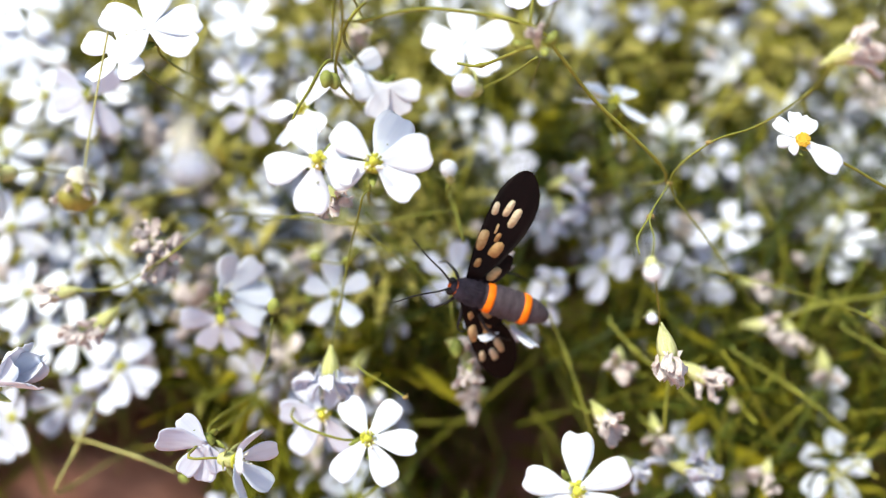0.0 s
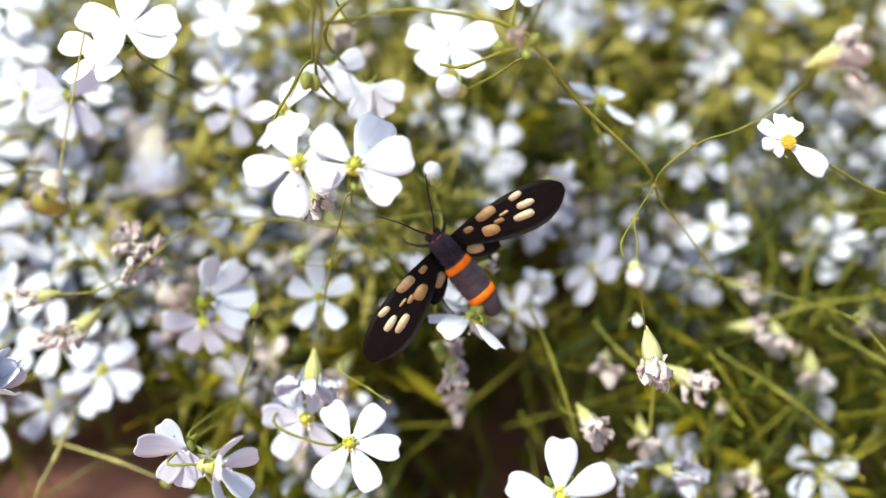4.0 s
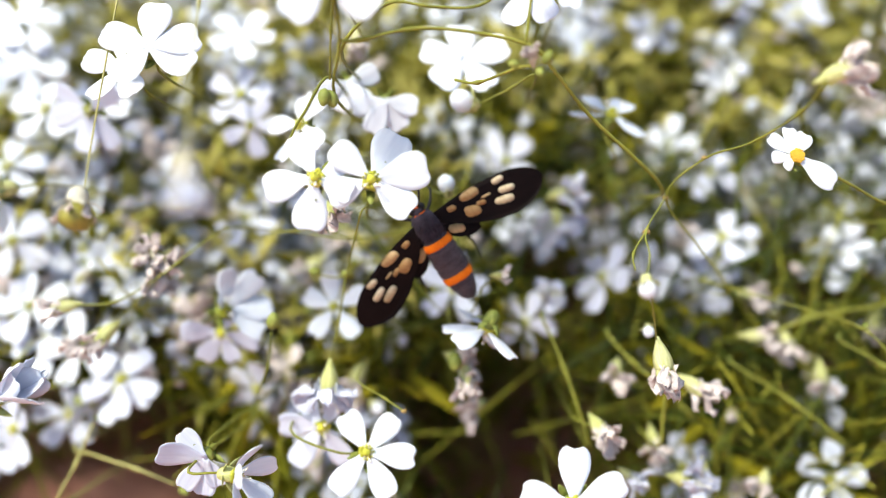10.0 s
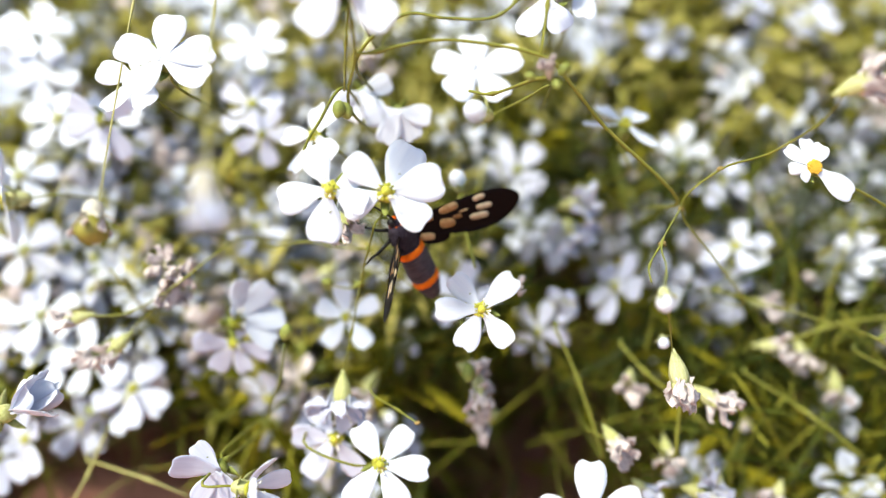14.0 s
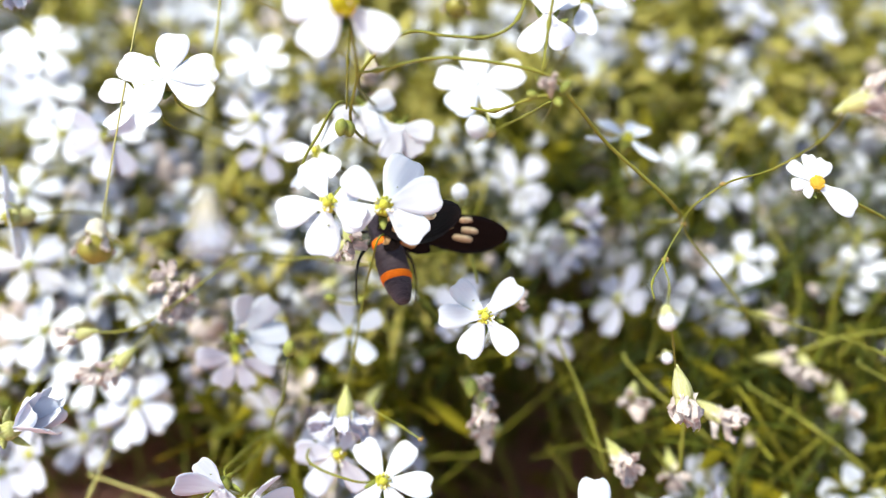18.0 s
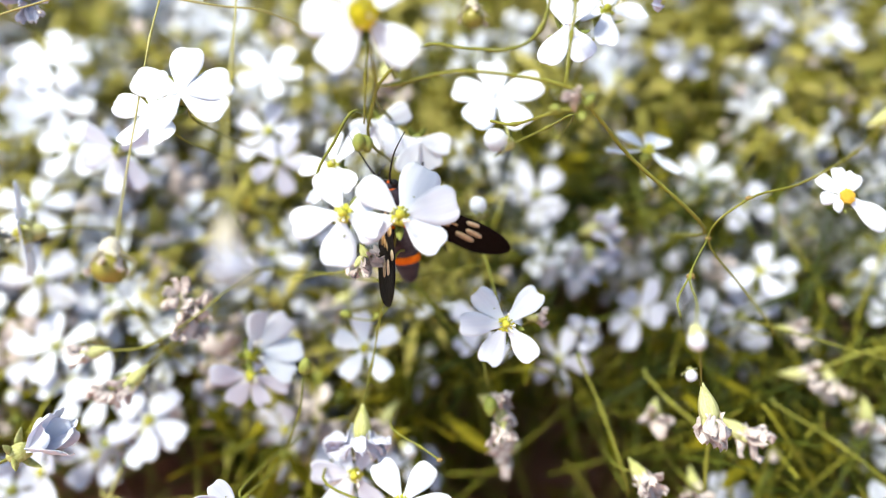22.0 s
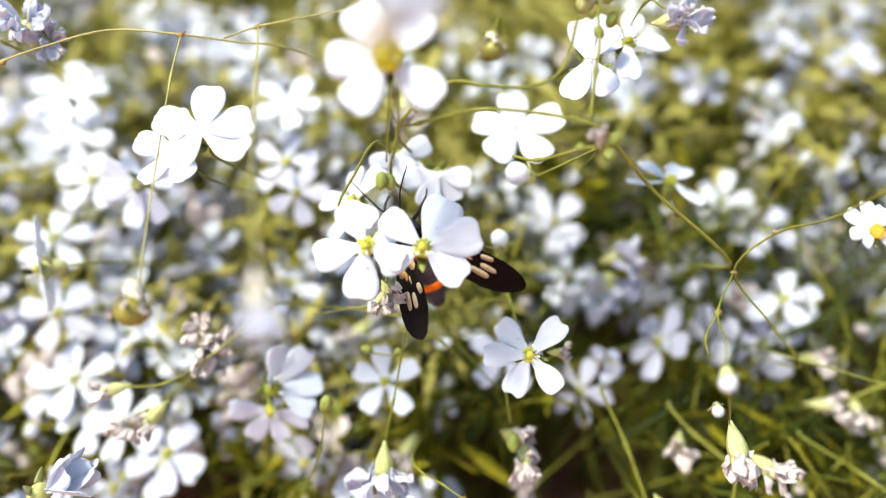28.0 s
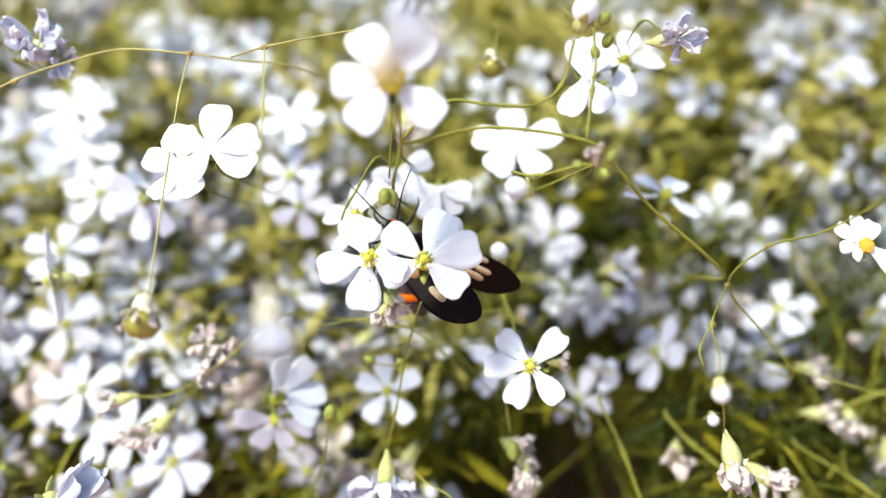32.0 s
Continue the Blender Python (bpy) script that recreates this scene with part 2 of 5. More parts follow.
def petal_shape(seed, broad, detail=6):
    """An obovate, blunt or notched petal of unit length 1 with a narrow claw and shallow lengthwise folds."""
    rng = random.Random(seed)
    wide = rng.uniform(0.33, 0.375) if broad else rng.uniform(0.28, 0.325)
    notch = rng.uniform(-0.02, 0.035) if broad else rng.uniform(-0.02, 0.06)
    lift, cup, wave = rng.uniform(-0.12, 0.05), rng.uniform(-0.02, 0.05), rng.uniform(0.0, 0.02)
    phase, fold = rng.uniform(0, 6), rng.uniform(0.006, 0.018)
    skew = rng.uniform(-0.03, 0.03)
    rows = [(0.0, 0.08, 0), (0.12, 0.11, 0), (0.26, wide * 0.52 + rng.uniform(-0.01, 0.02), 0), (0.42, wide * 0.78, 0), (0.58, wide * 0.96, 0), (0.74, wide, 0),
            (0.87, wide * 0.93, notch * 0.2), (0.955, wide * 0.76, notch * 0.6), (1.0, wide * 0.52, notch)]

    def bend(u, y, w):
        return lift * y * y * 1.5 + cup * (u * w / 0.3) ** 2 - 0.05 * math.sin(math.pi * y) + wave * math.sin(7 * u + phase + 5 * y) + fold * math.cos(6.3 * u) * min(1, 2 * y) + skew * u * y

    return blade(rows, 0.022, bend, detail)


@lru_cache(None)
def petal_mesh(kind, seed, broad=False):
    v, f = petal_shape(seed, broad)
    return mesh("petal", v, f, {"white": PETAL, "lilac": LILAC, "faded": FADED}[kind])


@lru_cache(None)
def calyx_mesh(pale, seed=0):
    """Cup with five pointed sepals; its mouth lies at z = 0 and it hangs down to z = -3.2."""
    cup = lathe([(0.35, -3.3), (0.9, -2.9), (1.25, -2.0), (1.3, -1.0), (1.15, -0.2), (0.8, 0.0)], 10, 5, 0.06)
    pieces = [cup]
    for k in range(5):
        rows = [(0.0, 0.55, 0), (0.8, 0.6, 0), (1.6, 0.42, 0), (2.4, 0.08, 0)]
        s = blade(rows, 0.12, lambda u, y, w: 0.12 * y * y, 2)
        pieces.append(moved(s, Matrix.Rotation(2 * math.pi * (k + 0.5) / 5, 4, "Z") @ Matrix.Translation((0, 1.05, -1.4)) @ Matrix.Rotation(radians(16), 4, "X")))
    v, f = joined(*pieces)
    return mesh("calyx", v, f, DRY_CALYX if pale == "dry" else PALE_CALYX if pale else CALYX)


@lru_cache(None)
def spent_calyx_mesh(kind):
    """A long ribbed bell that narrows into the stem, with five short teeth round its mouth at z = 0.3."""
    pieces = [lathe([(0.2, -4.5), (0.32, -4.0), (0.65, -3.2), (1.02, -2.3), (1.25, -1.3), (1.25, -0.5), (1.1, 0.1), (0.8, 0.2)], 15, 5, 0.09, 3, 0.02)]
    for k in range(5):
        tooth = blade([(0.0, 0.5, 0), (0.7, 0.42, 0), (1.5, 0.06, 0)], 0.1, lambda u, y, w: 0.15 * y * y, 2)
        pieces.append(moved(tooth, Matrix.Rotation(2 * math.pi * k / 5, 4, "Z") @ Matrix.Translation((0, 1.05, -0.2)) @ Matrix.Rotation(radians(68), 4, "X")))
    v, f = joined(*pieces)
    return mesh("calyx", v, f, {"dry": DRY_CALYX, True: PALE_CALYX, False: CALYX}[kind])


@lru_cache(None)
def pistil_mesh(gold=False):
    """The flower's heart: a low nectar disc, the ovary on it and short stubby filaments standing round it; gold: a block of packed anthers."""
    rng = random.Random(5)
    if gold:
        pieces = [lathe([(0.5, -0.2), (1.3, 0.1), (1.35, 0.6), (1.0, 0.95), (0.3, 1.1)], 11, 5, 0.05, 3, 0.12)]
        for k in range(46):
            a, r = k * 2.4, 1.45 * math.sqrt(k / 46)
            pieces.append(moved(lathe([(0.08, -0.3), (0.26, 0), (0.24, 0.35), (0.08, 0.5)], 5, 0, 0, k, 0.1), Matrix.Translation((r * math.cos(a), r * math.sin(a), 1.0 - 0.18 * r * r + rng.uniform(-0.1, 0.2)))))
        v, f = joined(*pieces)
        return mesh("pistil", v, f, GOLD if gold is True else ANTHER)
    pieces = [lathe([(0.4, -0.2), (1.25, 0.0), (1.35, 0.2), (1.0, 0.42), (0.3, 0.5)], 15, 5, 0.1, 3, 0.05),
              lathe([(0.3, 0.2), (0.62, 0.5), (0.66, 0.9), (0.45, 1.3), (0.12, 1.5)], 9, 3, 0.08, 3, 0.06)]
    for k in range(15):
        a = 2 * math.pi * k / 15 + rng.uniform(-0.2, 0.2)
        c, q, r, h = math.cos(a), math.sin(a), rng.uniform(0.85, 1.3), rng.uniform(0.5, 1.15)
        pieces.append(tube(glide([(0.55 * c, 0.55 * q, 0.2), (0.85 * c, 0.85 * q, h * 0.8), (r * c, r * q, h)], 2), 0.07, 0.13, 5))
    v, f = joined(*pieces)
    return mesh("pistil", v, f, PISTIL)


@lru_cache(None)
def stamen_mesh(seed):
    rng = random.Random(seed)
    a = rng.uniform(0.2, 0.5)
    rod = tube(glide([(0.4, 0, 0), (0.8, 0, 1.1), (1.0 + a, 0.1, 2.3)], 3), 0.09, 0.06, 5)
    tip = moved(lathe([(0.08, -0.2), (0.22, -0.05), (0.22, 0.1), (0.06, 0.25)], 6), Matrix.Translation((1.0 + a, 0.1, 2.35)))
    v, f = joined(rod, tip)
    return mesh("stamen", v, f, STAMEN)


def turned(facing, at=(0, 0, 0)):
    """The pose whose z points along facing and whose x keeps to the world's x."""
    z = Vector(facing).normalized()
    x = Vector((1, 0, 0)) - z * z.x
    x = x.normalized() if x.length > 0.05 else Vector((0, 1, 0))
    m = Matrix((x, z.cross(x), z)).transposed().to_4x4()
    m.translation = V(*at)
    return m


counter = [0]


def bloom(parent, at, facing, angles, size=6.8, kind="white", tilts=None, lengths=None, pale=False, gold=False, stamens=3, broad=False, heart=True, name="flower_head"):
    """An open flower under a sprig: calyx, petals at the given angles round its axis, pistil, stamens."""
    counter[0] += 1
    rng = random.Random(counter[0])
    m = turned(facing, at)
    m.translation -= parent.location
    s = size / 6.8
    head = part(name, calyx_mesh(pale), parent, m @ Matrix.Diagonal((s, s, s, 1)))
    for k, a in enumerate(angles):
        tilt = tilts[k] if tilts else rng.uniform(-6, 12)
        ln = 6.8 * (lengths[k] if lengths else rng.uniform(0.94, 1.05))
        q = pose(0, 0, 0, 0, 0, a - 90) @ pose(0, 0.0006 if heart else 0.0, 0.0003 + 0.0001 * (k % 3), tilt, rng.uniform(-9, 9), 0) @ Matrix.Diagonal((ln, ln, ln, 1))
        part("petal", petal_mesh(kind, rng.randrange(12), broad), head, q)
    if heart:
        part("pistil", pistil_mesh(gold), head, None if gold != "tall" else Matrix.Diagonal((1.15, 1.15, 1.5, 1)))
    for k in range(stamens):
        part("stamen", stamen_mesh(k), head, pose(0, 0, 0, 0, 0, rng.uniform(0, 360)))
    return head


def sprig(label, base, category="flower", group=""):
    root = new("white_flower_sprig")
    root.location = V(*base)
    return tagged(root, label, category, group)


def stem(root, points, r0=0.32, r1=0.3, mat=None, knots=(), name="stem"):
    """A stem through points in the world's millimetres."""
    o = root.location * 1000
    line = glide([Vector(p) - o for p in points])
    v, f = tube(line, r0, r1, 7, knots)
    return part(name, mesh(name, v, f, mat or STEM), root)


def rooted(points):
    """A line that goes on from its last point back into the mound and down to the ground."""
    p = Vector(points[-1])
    return [*points, (p.x + 1, p.y + 20, p.z - 14), (p.x + 3, p.y + 44, p.z - 33), (p.x + 6, p.y + 56, -3.0)]


@lru_cache(None)
def bud_mesh(seed, white):
    """An egg-shaped closed bud with overlapping petals showing at its tip; z runs to the tip."""
    if white:
        v, f = lathe([(0.3, -0.4), (1.2, 0.2), (1.75, 1.2), (1.8, 2.2), (1.35, 3.1), (0.5, 3.6)], 11, 5, 0.05, seed, 0.02)
        return mesh("bud_petals", v, f, PETAL)
    v, f = lathe([(0.3, -0.5), (0.9, 0.0), (1.25, 0.9), (1.2, 1.8), (0.7, 2.7), (0.15, 3.1)], 10, 5, 0.09, seed, 0.02)
    return mesh("bud_sepals", v, f, CALYX)


def bud(parent, at, facing, size=1.0, white=True):
    m = turned(facing, at)
    m.translation -= parent.location
    m = m @ Matrix.Diagonal((size, size, size, 1))
    if white:
        ob = part("bud", bud_mesh(1, True), parent, m)
        part("calyx", calyx_mesh(True), ob, pose(0, 0, 0.0011) @ Matrix.Diagonal((0.95, 0.95, 0.75, 1)))
        return ob
    return part("bud", bud_mesh(2, False), parent, m, "closed green bud")


@lru_cache(None)
def crumple_mesh(seed, soft=False):
    """A shrivelled petal, rolled and crinkled."""
    rng = random.Random(seed)
    rows = [(0.0, 0.35, 0), (0.7, 0.45, 0), (1.4, 0.75, 0), (2.1, 0.9, 0), (2.8, 0.75, 0.2), (3.3, 0.55, 0.4), (3.6, 0.3, 0.3)]
    ph = [rng.uniform(0, 6) for _ in range(3)]

    def bend(u, y, w):
        return 0.34 * math.sin(4.5 * u + ph[0] + 1.9 * y) + 0.45 * math.sin(2.0 * y + ph[1]) + 0.12 * math.sin(9 * u + 5 * y + ph[2]) + 0.5 * u * u * math.sin(y + ph[2])

    v, f = blade(rows, 0.12, bend, 6)
    return mesh("withered_petal", v, f, LILAC if soft else FADED)


def withered(parent, at, facing, size=1.0, pale=True, count=6, capsule=False, spread=26, soft=False):
    """A spent flower: a swollen calyx with crumpled petals hanging out of its mouth, or an open seed capsule."""
    counter[0] += 1
    rng = random.Random(counter[0])
    m = turned(facing, at)
    m.translation -= parent.location
    head = part("spent_flower", calyx_mesh("dry") if capsule else spent_calyx_mesh(pale), parent, m @ Matrix.Diagonal((size, size, size, 1)), "spent flower with crumpled petals")
    if capsule:
        v, f = lathe([(0.5, -1.4), (1.5, -0.8), (2.05, 0.3), (2.0, 1.3), (1.3, 2.1), (0.3, 2.4)], 12, 5, 0.02)
        part("seed_capsule", mesh("seed_capsule", v, f, CAPSULE), head, None, "shiny olive seed capsule")
    for k in range(count):
        q = pose(0, 0, 0, 0, 0, 360 * k / count + rng.uniform(-25, 25)) @ pose(0, 0.0007 if not capsule else 0.0019, -0.0005, 90 - rng.uniform(5, spread) * (1 if not capsule else 2), rng.uniform(-30, 30), 0)
        g = rng.uniform(0.9, 1.45) * (1 if not capsule else 0.5)
        part("withered_petal", crumple_mesh(rng.randrange(9), soft), head, q @ Matrix.Diagonal((g, g, g, 1)))
    if soft and not capsule:
        for k in range(3):
            part("stamen", stamen_mesh(k), head, pose(0, 0, 0.0006, rng.uniform(-20, 20), 0, rng.uniform(0, 360)) @ Matrix.Diagonal((1.3, 1.3, 1.0, 1)))
    return head


# ---- the ground ----
def ground():
    n, half = 110, 30000.0
    xs = [half * (2 * i / n - 1) ** 3 for i in range(n + 1)]
    bx, by, bz = (-80.7, 31.2, 56.4)
    verts = [(x, y, bz * math.exp(-((x - bx) ** 2 + (y - by) ** 2) / 50**2) + 2.2 * noise.noise(Vector((x * 0.03, y * 0.03, 0))) + 1.0 * noise.noise(Vector((x * 0.11, y * 0.11, 5))) - 1.0) for y in xs for x in xs]
    faces = [(j * (n + 1) + i, j * (n + 1) + i + 1, (j + 1) * (n + 1) + i + 1, (j + 1) * (n + 1) + i) for j in range(n) for i in range(n)]
    tagged(new("ground", mesh("ground", verts, faces, EARTH)), "bare reddish brown clay earth under the flowers", "ground", kind="structure")


ground()
# ---- the flowers in front, one by one ----
WHITE = "white five-petalled flower with a yellow-green heart"


def single(label, at, facing, angles, via=(), size=6.8, mat=None, **more):
    """A flower on its own stem, which leaves the calyx, passes the points via and goes down into the mound."""
    n = Vector(facing).normalized()
    tip = Vector(at) - n * (3.2 * size / 6.8)
    line = rooted([tuple(tip), *(via or [tuple(tip - n * 5)])])
    root = sprig(label, (line[-1][0], line[-1][1], 0))
    stem(root, line, 0.17, 0.28, mat=mat)
    head = bloom(root, at, facing, angles, size, **more)
    return root, head


# the bright pair beside which the moth ends
pair = []
pair.append(single(WHITE + ", one of a pair", (-15.8, 6.3, 149.2), (-0.10, -0.75, 0.65), (25, 118, 192, 262, 335), [(-20.8, 15.9, 148.9), (-18.4, 19.0, 153.4), (-15.4, 23.4, 156.3)], size=6.5, lengths=(0.6, 0.9, 1.0, 1.0, 0.75), broad=True)[0])
pair.append(single(WHITE + ", one of a pair", (-8.5, 6.1, 149.0), (0.12, -0.74, 0.66), (14, 62, 140, 203, 322), [(-9.5, 13.8, 142.4), (-10.9, 20.3, 134.4)], size=6.9, lengths=(1.03, 1.06, 0.86, 0.8, 0.9), broad=True)[0])
# the flower that stands over them
single(WHITE + ", standing above the pair", (-12.4, 7.8, 175.4), (0.03, -0.74, 0.67), (52, 121, 180, 233, 320), [(-12.2, 9.2, 172.0), (-12.1, 12.2, 165.6), (-13.9, 16.0, 156.8)], size=6.7, broad=True, gold="tall", tilts=(0, 3, -4, -8, -5))
single(WHITE + ", low in the mound", (-10.3, -4.9, 108.4), (0.05, -0.65, 0.75), (122, 51, -6, -62, -130), [(-15.0, -4.9, 108.4), (-22.6, -0.2, 108.1)], size=6.6)
single(WHITE, (-18.1, 23.8, 113.0), (-0.00, -0.69, 0.72), (100, 28, -52, -125, 158), size=5.8)
single("white flower seen from its side on a thin stem", (-35.9, 18.7, 116.4), (0.66, -0.40, 0.64), (62, 14, -24, 108, 165), size=7.0, lengths=(1.1, 1.1, 1.0, 0.95, 0.5), tilts=(24, 14, 16, 32, 46))
single("lilac-white flower facing down on a thin stem", (-37.0, 18.3, 111.8), (0.05, -0.94, 0.35), (178, -20, -70, -125, 60), size=6.0, kind="lilac", lengths=(1.1, 1.05, 0.9, 1.0, 0.6))
single("small double white flower with a golden heart", (49.7, 12.2, 149.5), (0.10, -0.69, 0.72), (92, 60, 140, 185, -35, 225), [(54.9, 13.5, 146.5), (59.6, 14.3, 144.1), (66.6, 15.2, 140.2), (76.4, 17.3, 136.2)], size=4.6, lengths=(0.9, 0.85, 0.9, 0.7, 1.35, 0.55), gold=True, stamens=0)
single("white flower seen over its green calyx", (29.6, 37.9, 143.6), (0.16, 0.14, 0.98), (12, 60, 118, 170, 322), [(28.7, 36.7, 140.4), (31.0, 36.0, 136.0)], size=6.6, broad=True, tilts=(-14, 6, 4, -16, -22))
single("large white flower in full light", (-38.9, 18.7, 162.3), (0.05, -0.62, 0.78), (85, 20, -25, 240, 160), size=6.9, broad=True, heart=False, stamens=0)
single("white flower beside a larger one", (-44.8, 22.8, 157.9), (-0.29, -0.49, 0.82), (95, 20, 300, 230, 160), size=6.8, heart=False, stamens=0)
single("white flower seen from its side with a yellow calyx", (-72.3, 26.5, 135.5), (-0.94, -0.33, 0.10), (30, 100, 170, 250, 320), size=7.4, pale=True)
single(WHITE + ", low in front", (18.2, -18.7, 114.4), (-0.00, -0.73, 0.69), (85, 25, 165, -30, 215), [(18.4, -15.6, 106.5), (19.5, -12.0, 98.0)], size=6.8)
single("half-open small white flower with yellow-green calyx", (-27.2, -14.2, 114.6), (0.93, -0.30, 0.20), (20, 92, 164, 236, 308), size=5.6, pale=True, tilts=(52, 40, 46, 38, 50), stamens=4)
single("lilac-white flower with drooping petals in the shade", (-33.2, -8.3, 110.9), (0.15, -0.90, 0.40), (158, 128, 262, 292, 230), size=6.0, kind="lilac", lengths=(1.15, 0.9, 1.0, 0.8, 0.9), heart=False, stamens=0)
single(WHITE, (75.3, 13.5, 79.6), (-0.00, -0.69, 0.72), (5, 75, 150, 222, 295), size=6.6)
single(WHITE, (67.9, 78.4, 99.4), (-0.00, -0.69, 0.72), (80, 10, 150, 222, 285), size=6.5)
single("lilac-white flower in soft shade", (76.8, 74.2, 107.6), (0.19, -0.68, 0.71), (60, 0, 130, 222, 305), size=6.8, kind="lilac")
single("lilac-white flower in soft shade", (-18.2, 2.8, 105.5), (-0.10, -0.87, 0.49), (60, 125, 178, 235, 300), size=6.8, kind="lilac")
single(WHITE, (-61.2, 23.5, 92.9), (-0.00, -0.69, 0.72), (60, 130, 190, 250, 340), size=6.6)
single("white flower hanging its petals below a stem", (-8.3, 32.6, 148.5), (0.10, -0.91, 0.39), (190, 245, 300, 350), size=5.4, heart=False, stamens=0, broad=True)
single("white flower hanging its petals below a stem", (-14.4, 36.2, 150.1), (-0.10, -0.92, 0.39), (200, 250, 310, 20), size=5.2, heart=False, stamens=0, broad=True)
single("white flower softly lit among others", (4.2, 38.2, 153.2), (0.11, -0.52, 0.85), (20, 95, 165, 235, 310), size=7.4, heart=False, stamens=0, broad=True)
single("white flower seen from its side", (-20.9, 26.7, 147.0), (-0.55, -0.44, 0.71), (40, 100, 165, 235, 310), size=6.0)
single("white flower beside wilted ones", (20.6, 39.8, 166.2), (0.22, -0.32, 0.92), (20, 75, 130, 200, 265), size=6.6)
single("lilac-white flower with long hanging petals", (14.0, 32.5, 166.3), (-0.22, -0.57, 0.79), (240, 292, 60, 100), size=7.0, heart=False, kind="lilac")
single("white flower softly lit among others", (-76.4, 56.8, 135.4), (-0.00, -0.52, 0.86), (20, 95, 165, 235, 310), size=6.8)
single("white flower softly lit among others", (-83.6, 71.9, 148.4), (0.10, -0.51, 0.85), (20, 95, 165, 235, 310), size=6.8)
single("lilac-white flower in soft shade", (52.8, 103.5, 135.6), (0.10, -0.51, 0.85), (20, 95, 165, 235, 310), size=6.8, kind="lilac")
single("white flower softly lit among others", (16.8, 56.6, 111.4), (0.10, -0.59, 0.80), (20, 95, 165, 235, 310), size=6.2)
single("long white flower opening from a bud", (-64.0, -2.8, 117.2), (0.84, -0.08, 0.54), (0, 72, 144, 216, 288), size=7.4, tilts=(80, 84, 78, 83, 79), lengths=(1.15, 1.05, 1.1, 1.0, 1.1), pale=True, heart=False, stamens=0)

# the flower that carries the moth at first and springs up when it leaves
perch_line = rooted([(3.9, 15.2, 130.3), (2.8, 23.6, 130.6), (1.6, 30.7, 130.6), (2.6, 38.6, 131.8)])
perch = sprig("white flower that bends under the moth on a thin stem", (perch_line[-1][0], perch_line[-1][1], 0))
stem(perch, perch_line, 0.2, 0.34)
perch_head = bloom(perch, (4.9, 7.6, 130.9), (-0.00, -0.76, 0.65), (132, 45, -52, -117, 180), 6.3)
bent = turned((-0.43, -0.24, -0.87), (7.9, 8.8, 121.3))
bent_first = turned((-0.36, -0.30, -0.88), (10.9, 10.9, 118.3))
half = turned((-0.11, -0.99, 0.10), (6.0, 4.4, 126.2))
FACE_UP = (-0.00, -0.76, 0.65)
PERCH_ROWS = [(t, Matrix.Translation(-perch.location) @ m) for t, m in (
    (0.0, bent_first), (2.5, bent_first), (3.5, bent), (10.1, bent), (10.4, half),
    (10.6, turned(FACE_UP, (4.9, 4.1, 127.6))),
    (10.8, turned(FACE_UP, (5.4, 4.8, 128.6))),
    (11.0, turned(FACE_UP, (4.7, 5.0, 128.9))),
    (12.0, turned(FACE_UP, (4.4, 5.0, 129.1))),
    (13.0, turned(FACE_UP, (4.9, 5.6, 129.4))),
    (14.0, turned(FACE_UP, (4.6, 6.1, 129.3))),
    (14.5, turned(FACE_UP, (5.2, 6.7, 129.9))),
    (17.5, turned(FACE_UP, (4.6, 6.6, 130.4))),
    (19.0, turned(FACE_UP, (5.0, 7.5, 130.8))),
    (21.0, turned(FACE_UP, (4.9, 9.1, 130.1))),
    (23.0, turned(FACE_UP, (5.1, 10.6, 129.5))),
    (25.0, turned(FACE_UP, (5.5, 11.8, 128.6))),
    (28.0, turned(FACE_UP, (5.1, 11.2, 129.7))),
    (30.0, turned(FACE_UP, (5.0, 9.7, 131.0))),
    (32.0, turned(FACE_UP, (5.1, 9.1, 131.4))),
)]

# buds, spent flowers and capsules on their stems
@lru_cache(None)
def joint_mesh():
    collar = lathe([(0.25, -0.9), (0.5, -0.5), (0.58, 0.0), (0.48, 0.5), (0.22, 0.9)], 9, 0, 0, 4, 0.08)
    scales = [moved(blade([(0.0, 0.3, 0), (0.6, 0.24, 0), (1.3, 0.04, 0)], 0.08, lambda u, y, w: 0.1 * y * y, 2), Matrix.Rotation(math.pi * k, 4, "Z") @ Matrix.Translation((0, 0.4, 0)) @ Matrix.Rotation(radians(35), 4, "X")) for k in range(2)]
    return mesh("stem_joint", *joined(collar, *scales), NODE)


def joint(root, at, size=1.0):
    """A swollen reddish joint with two small scales where stems fork."""
    p = Vector(at) * 0.001 - root.location
    return part("stem_joint", joint_mesh(), root, Matrix.Translation(p) @ Matrix.Rotation(radians(70), 4, "Y") @ Matrix.Diagonal((size, size, size, 1)), "reddish brown joint")


def headed(label, build, *lines, mat=None, thin=0.8):
    """A sprig of several stems (each a list of points, the first going on to the ground) with heads added by build(root)."""
    lines = [rooted(lines[0]), *lines[1:]]
    root = sprig(label, (lines[0][-1][0], lines[0][-1][1], 0))
    for k, line in enumerate(lines):
        stem(root, line, 0.17 * thin, 0.24 * thin if k == 0 else 0.15 * thin, mat, knots=(5,) if len(line) > 2 else ())
    build(root)
    return root


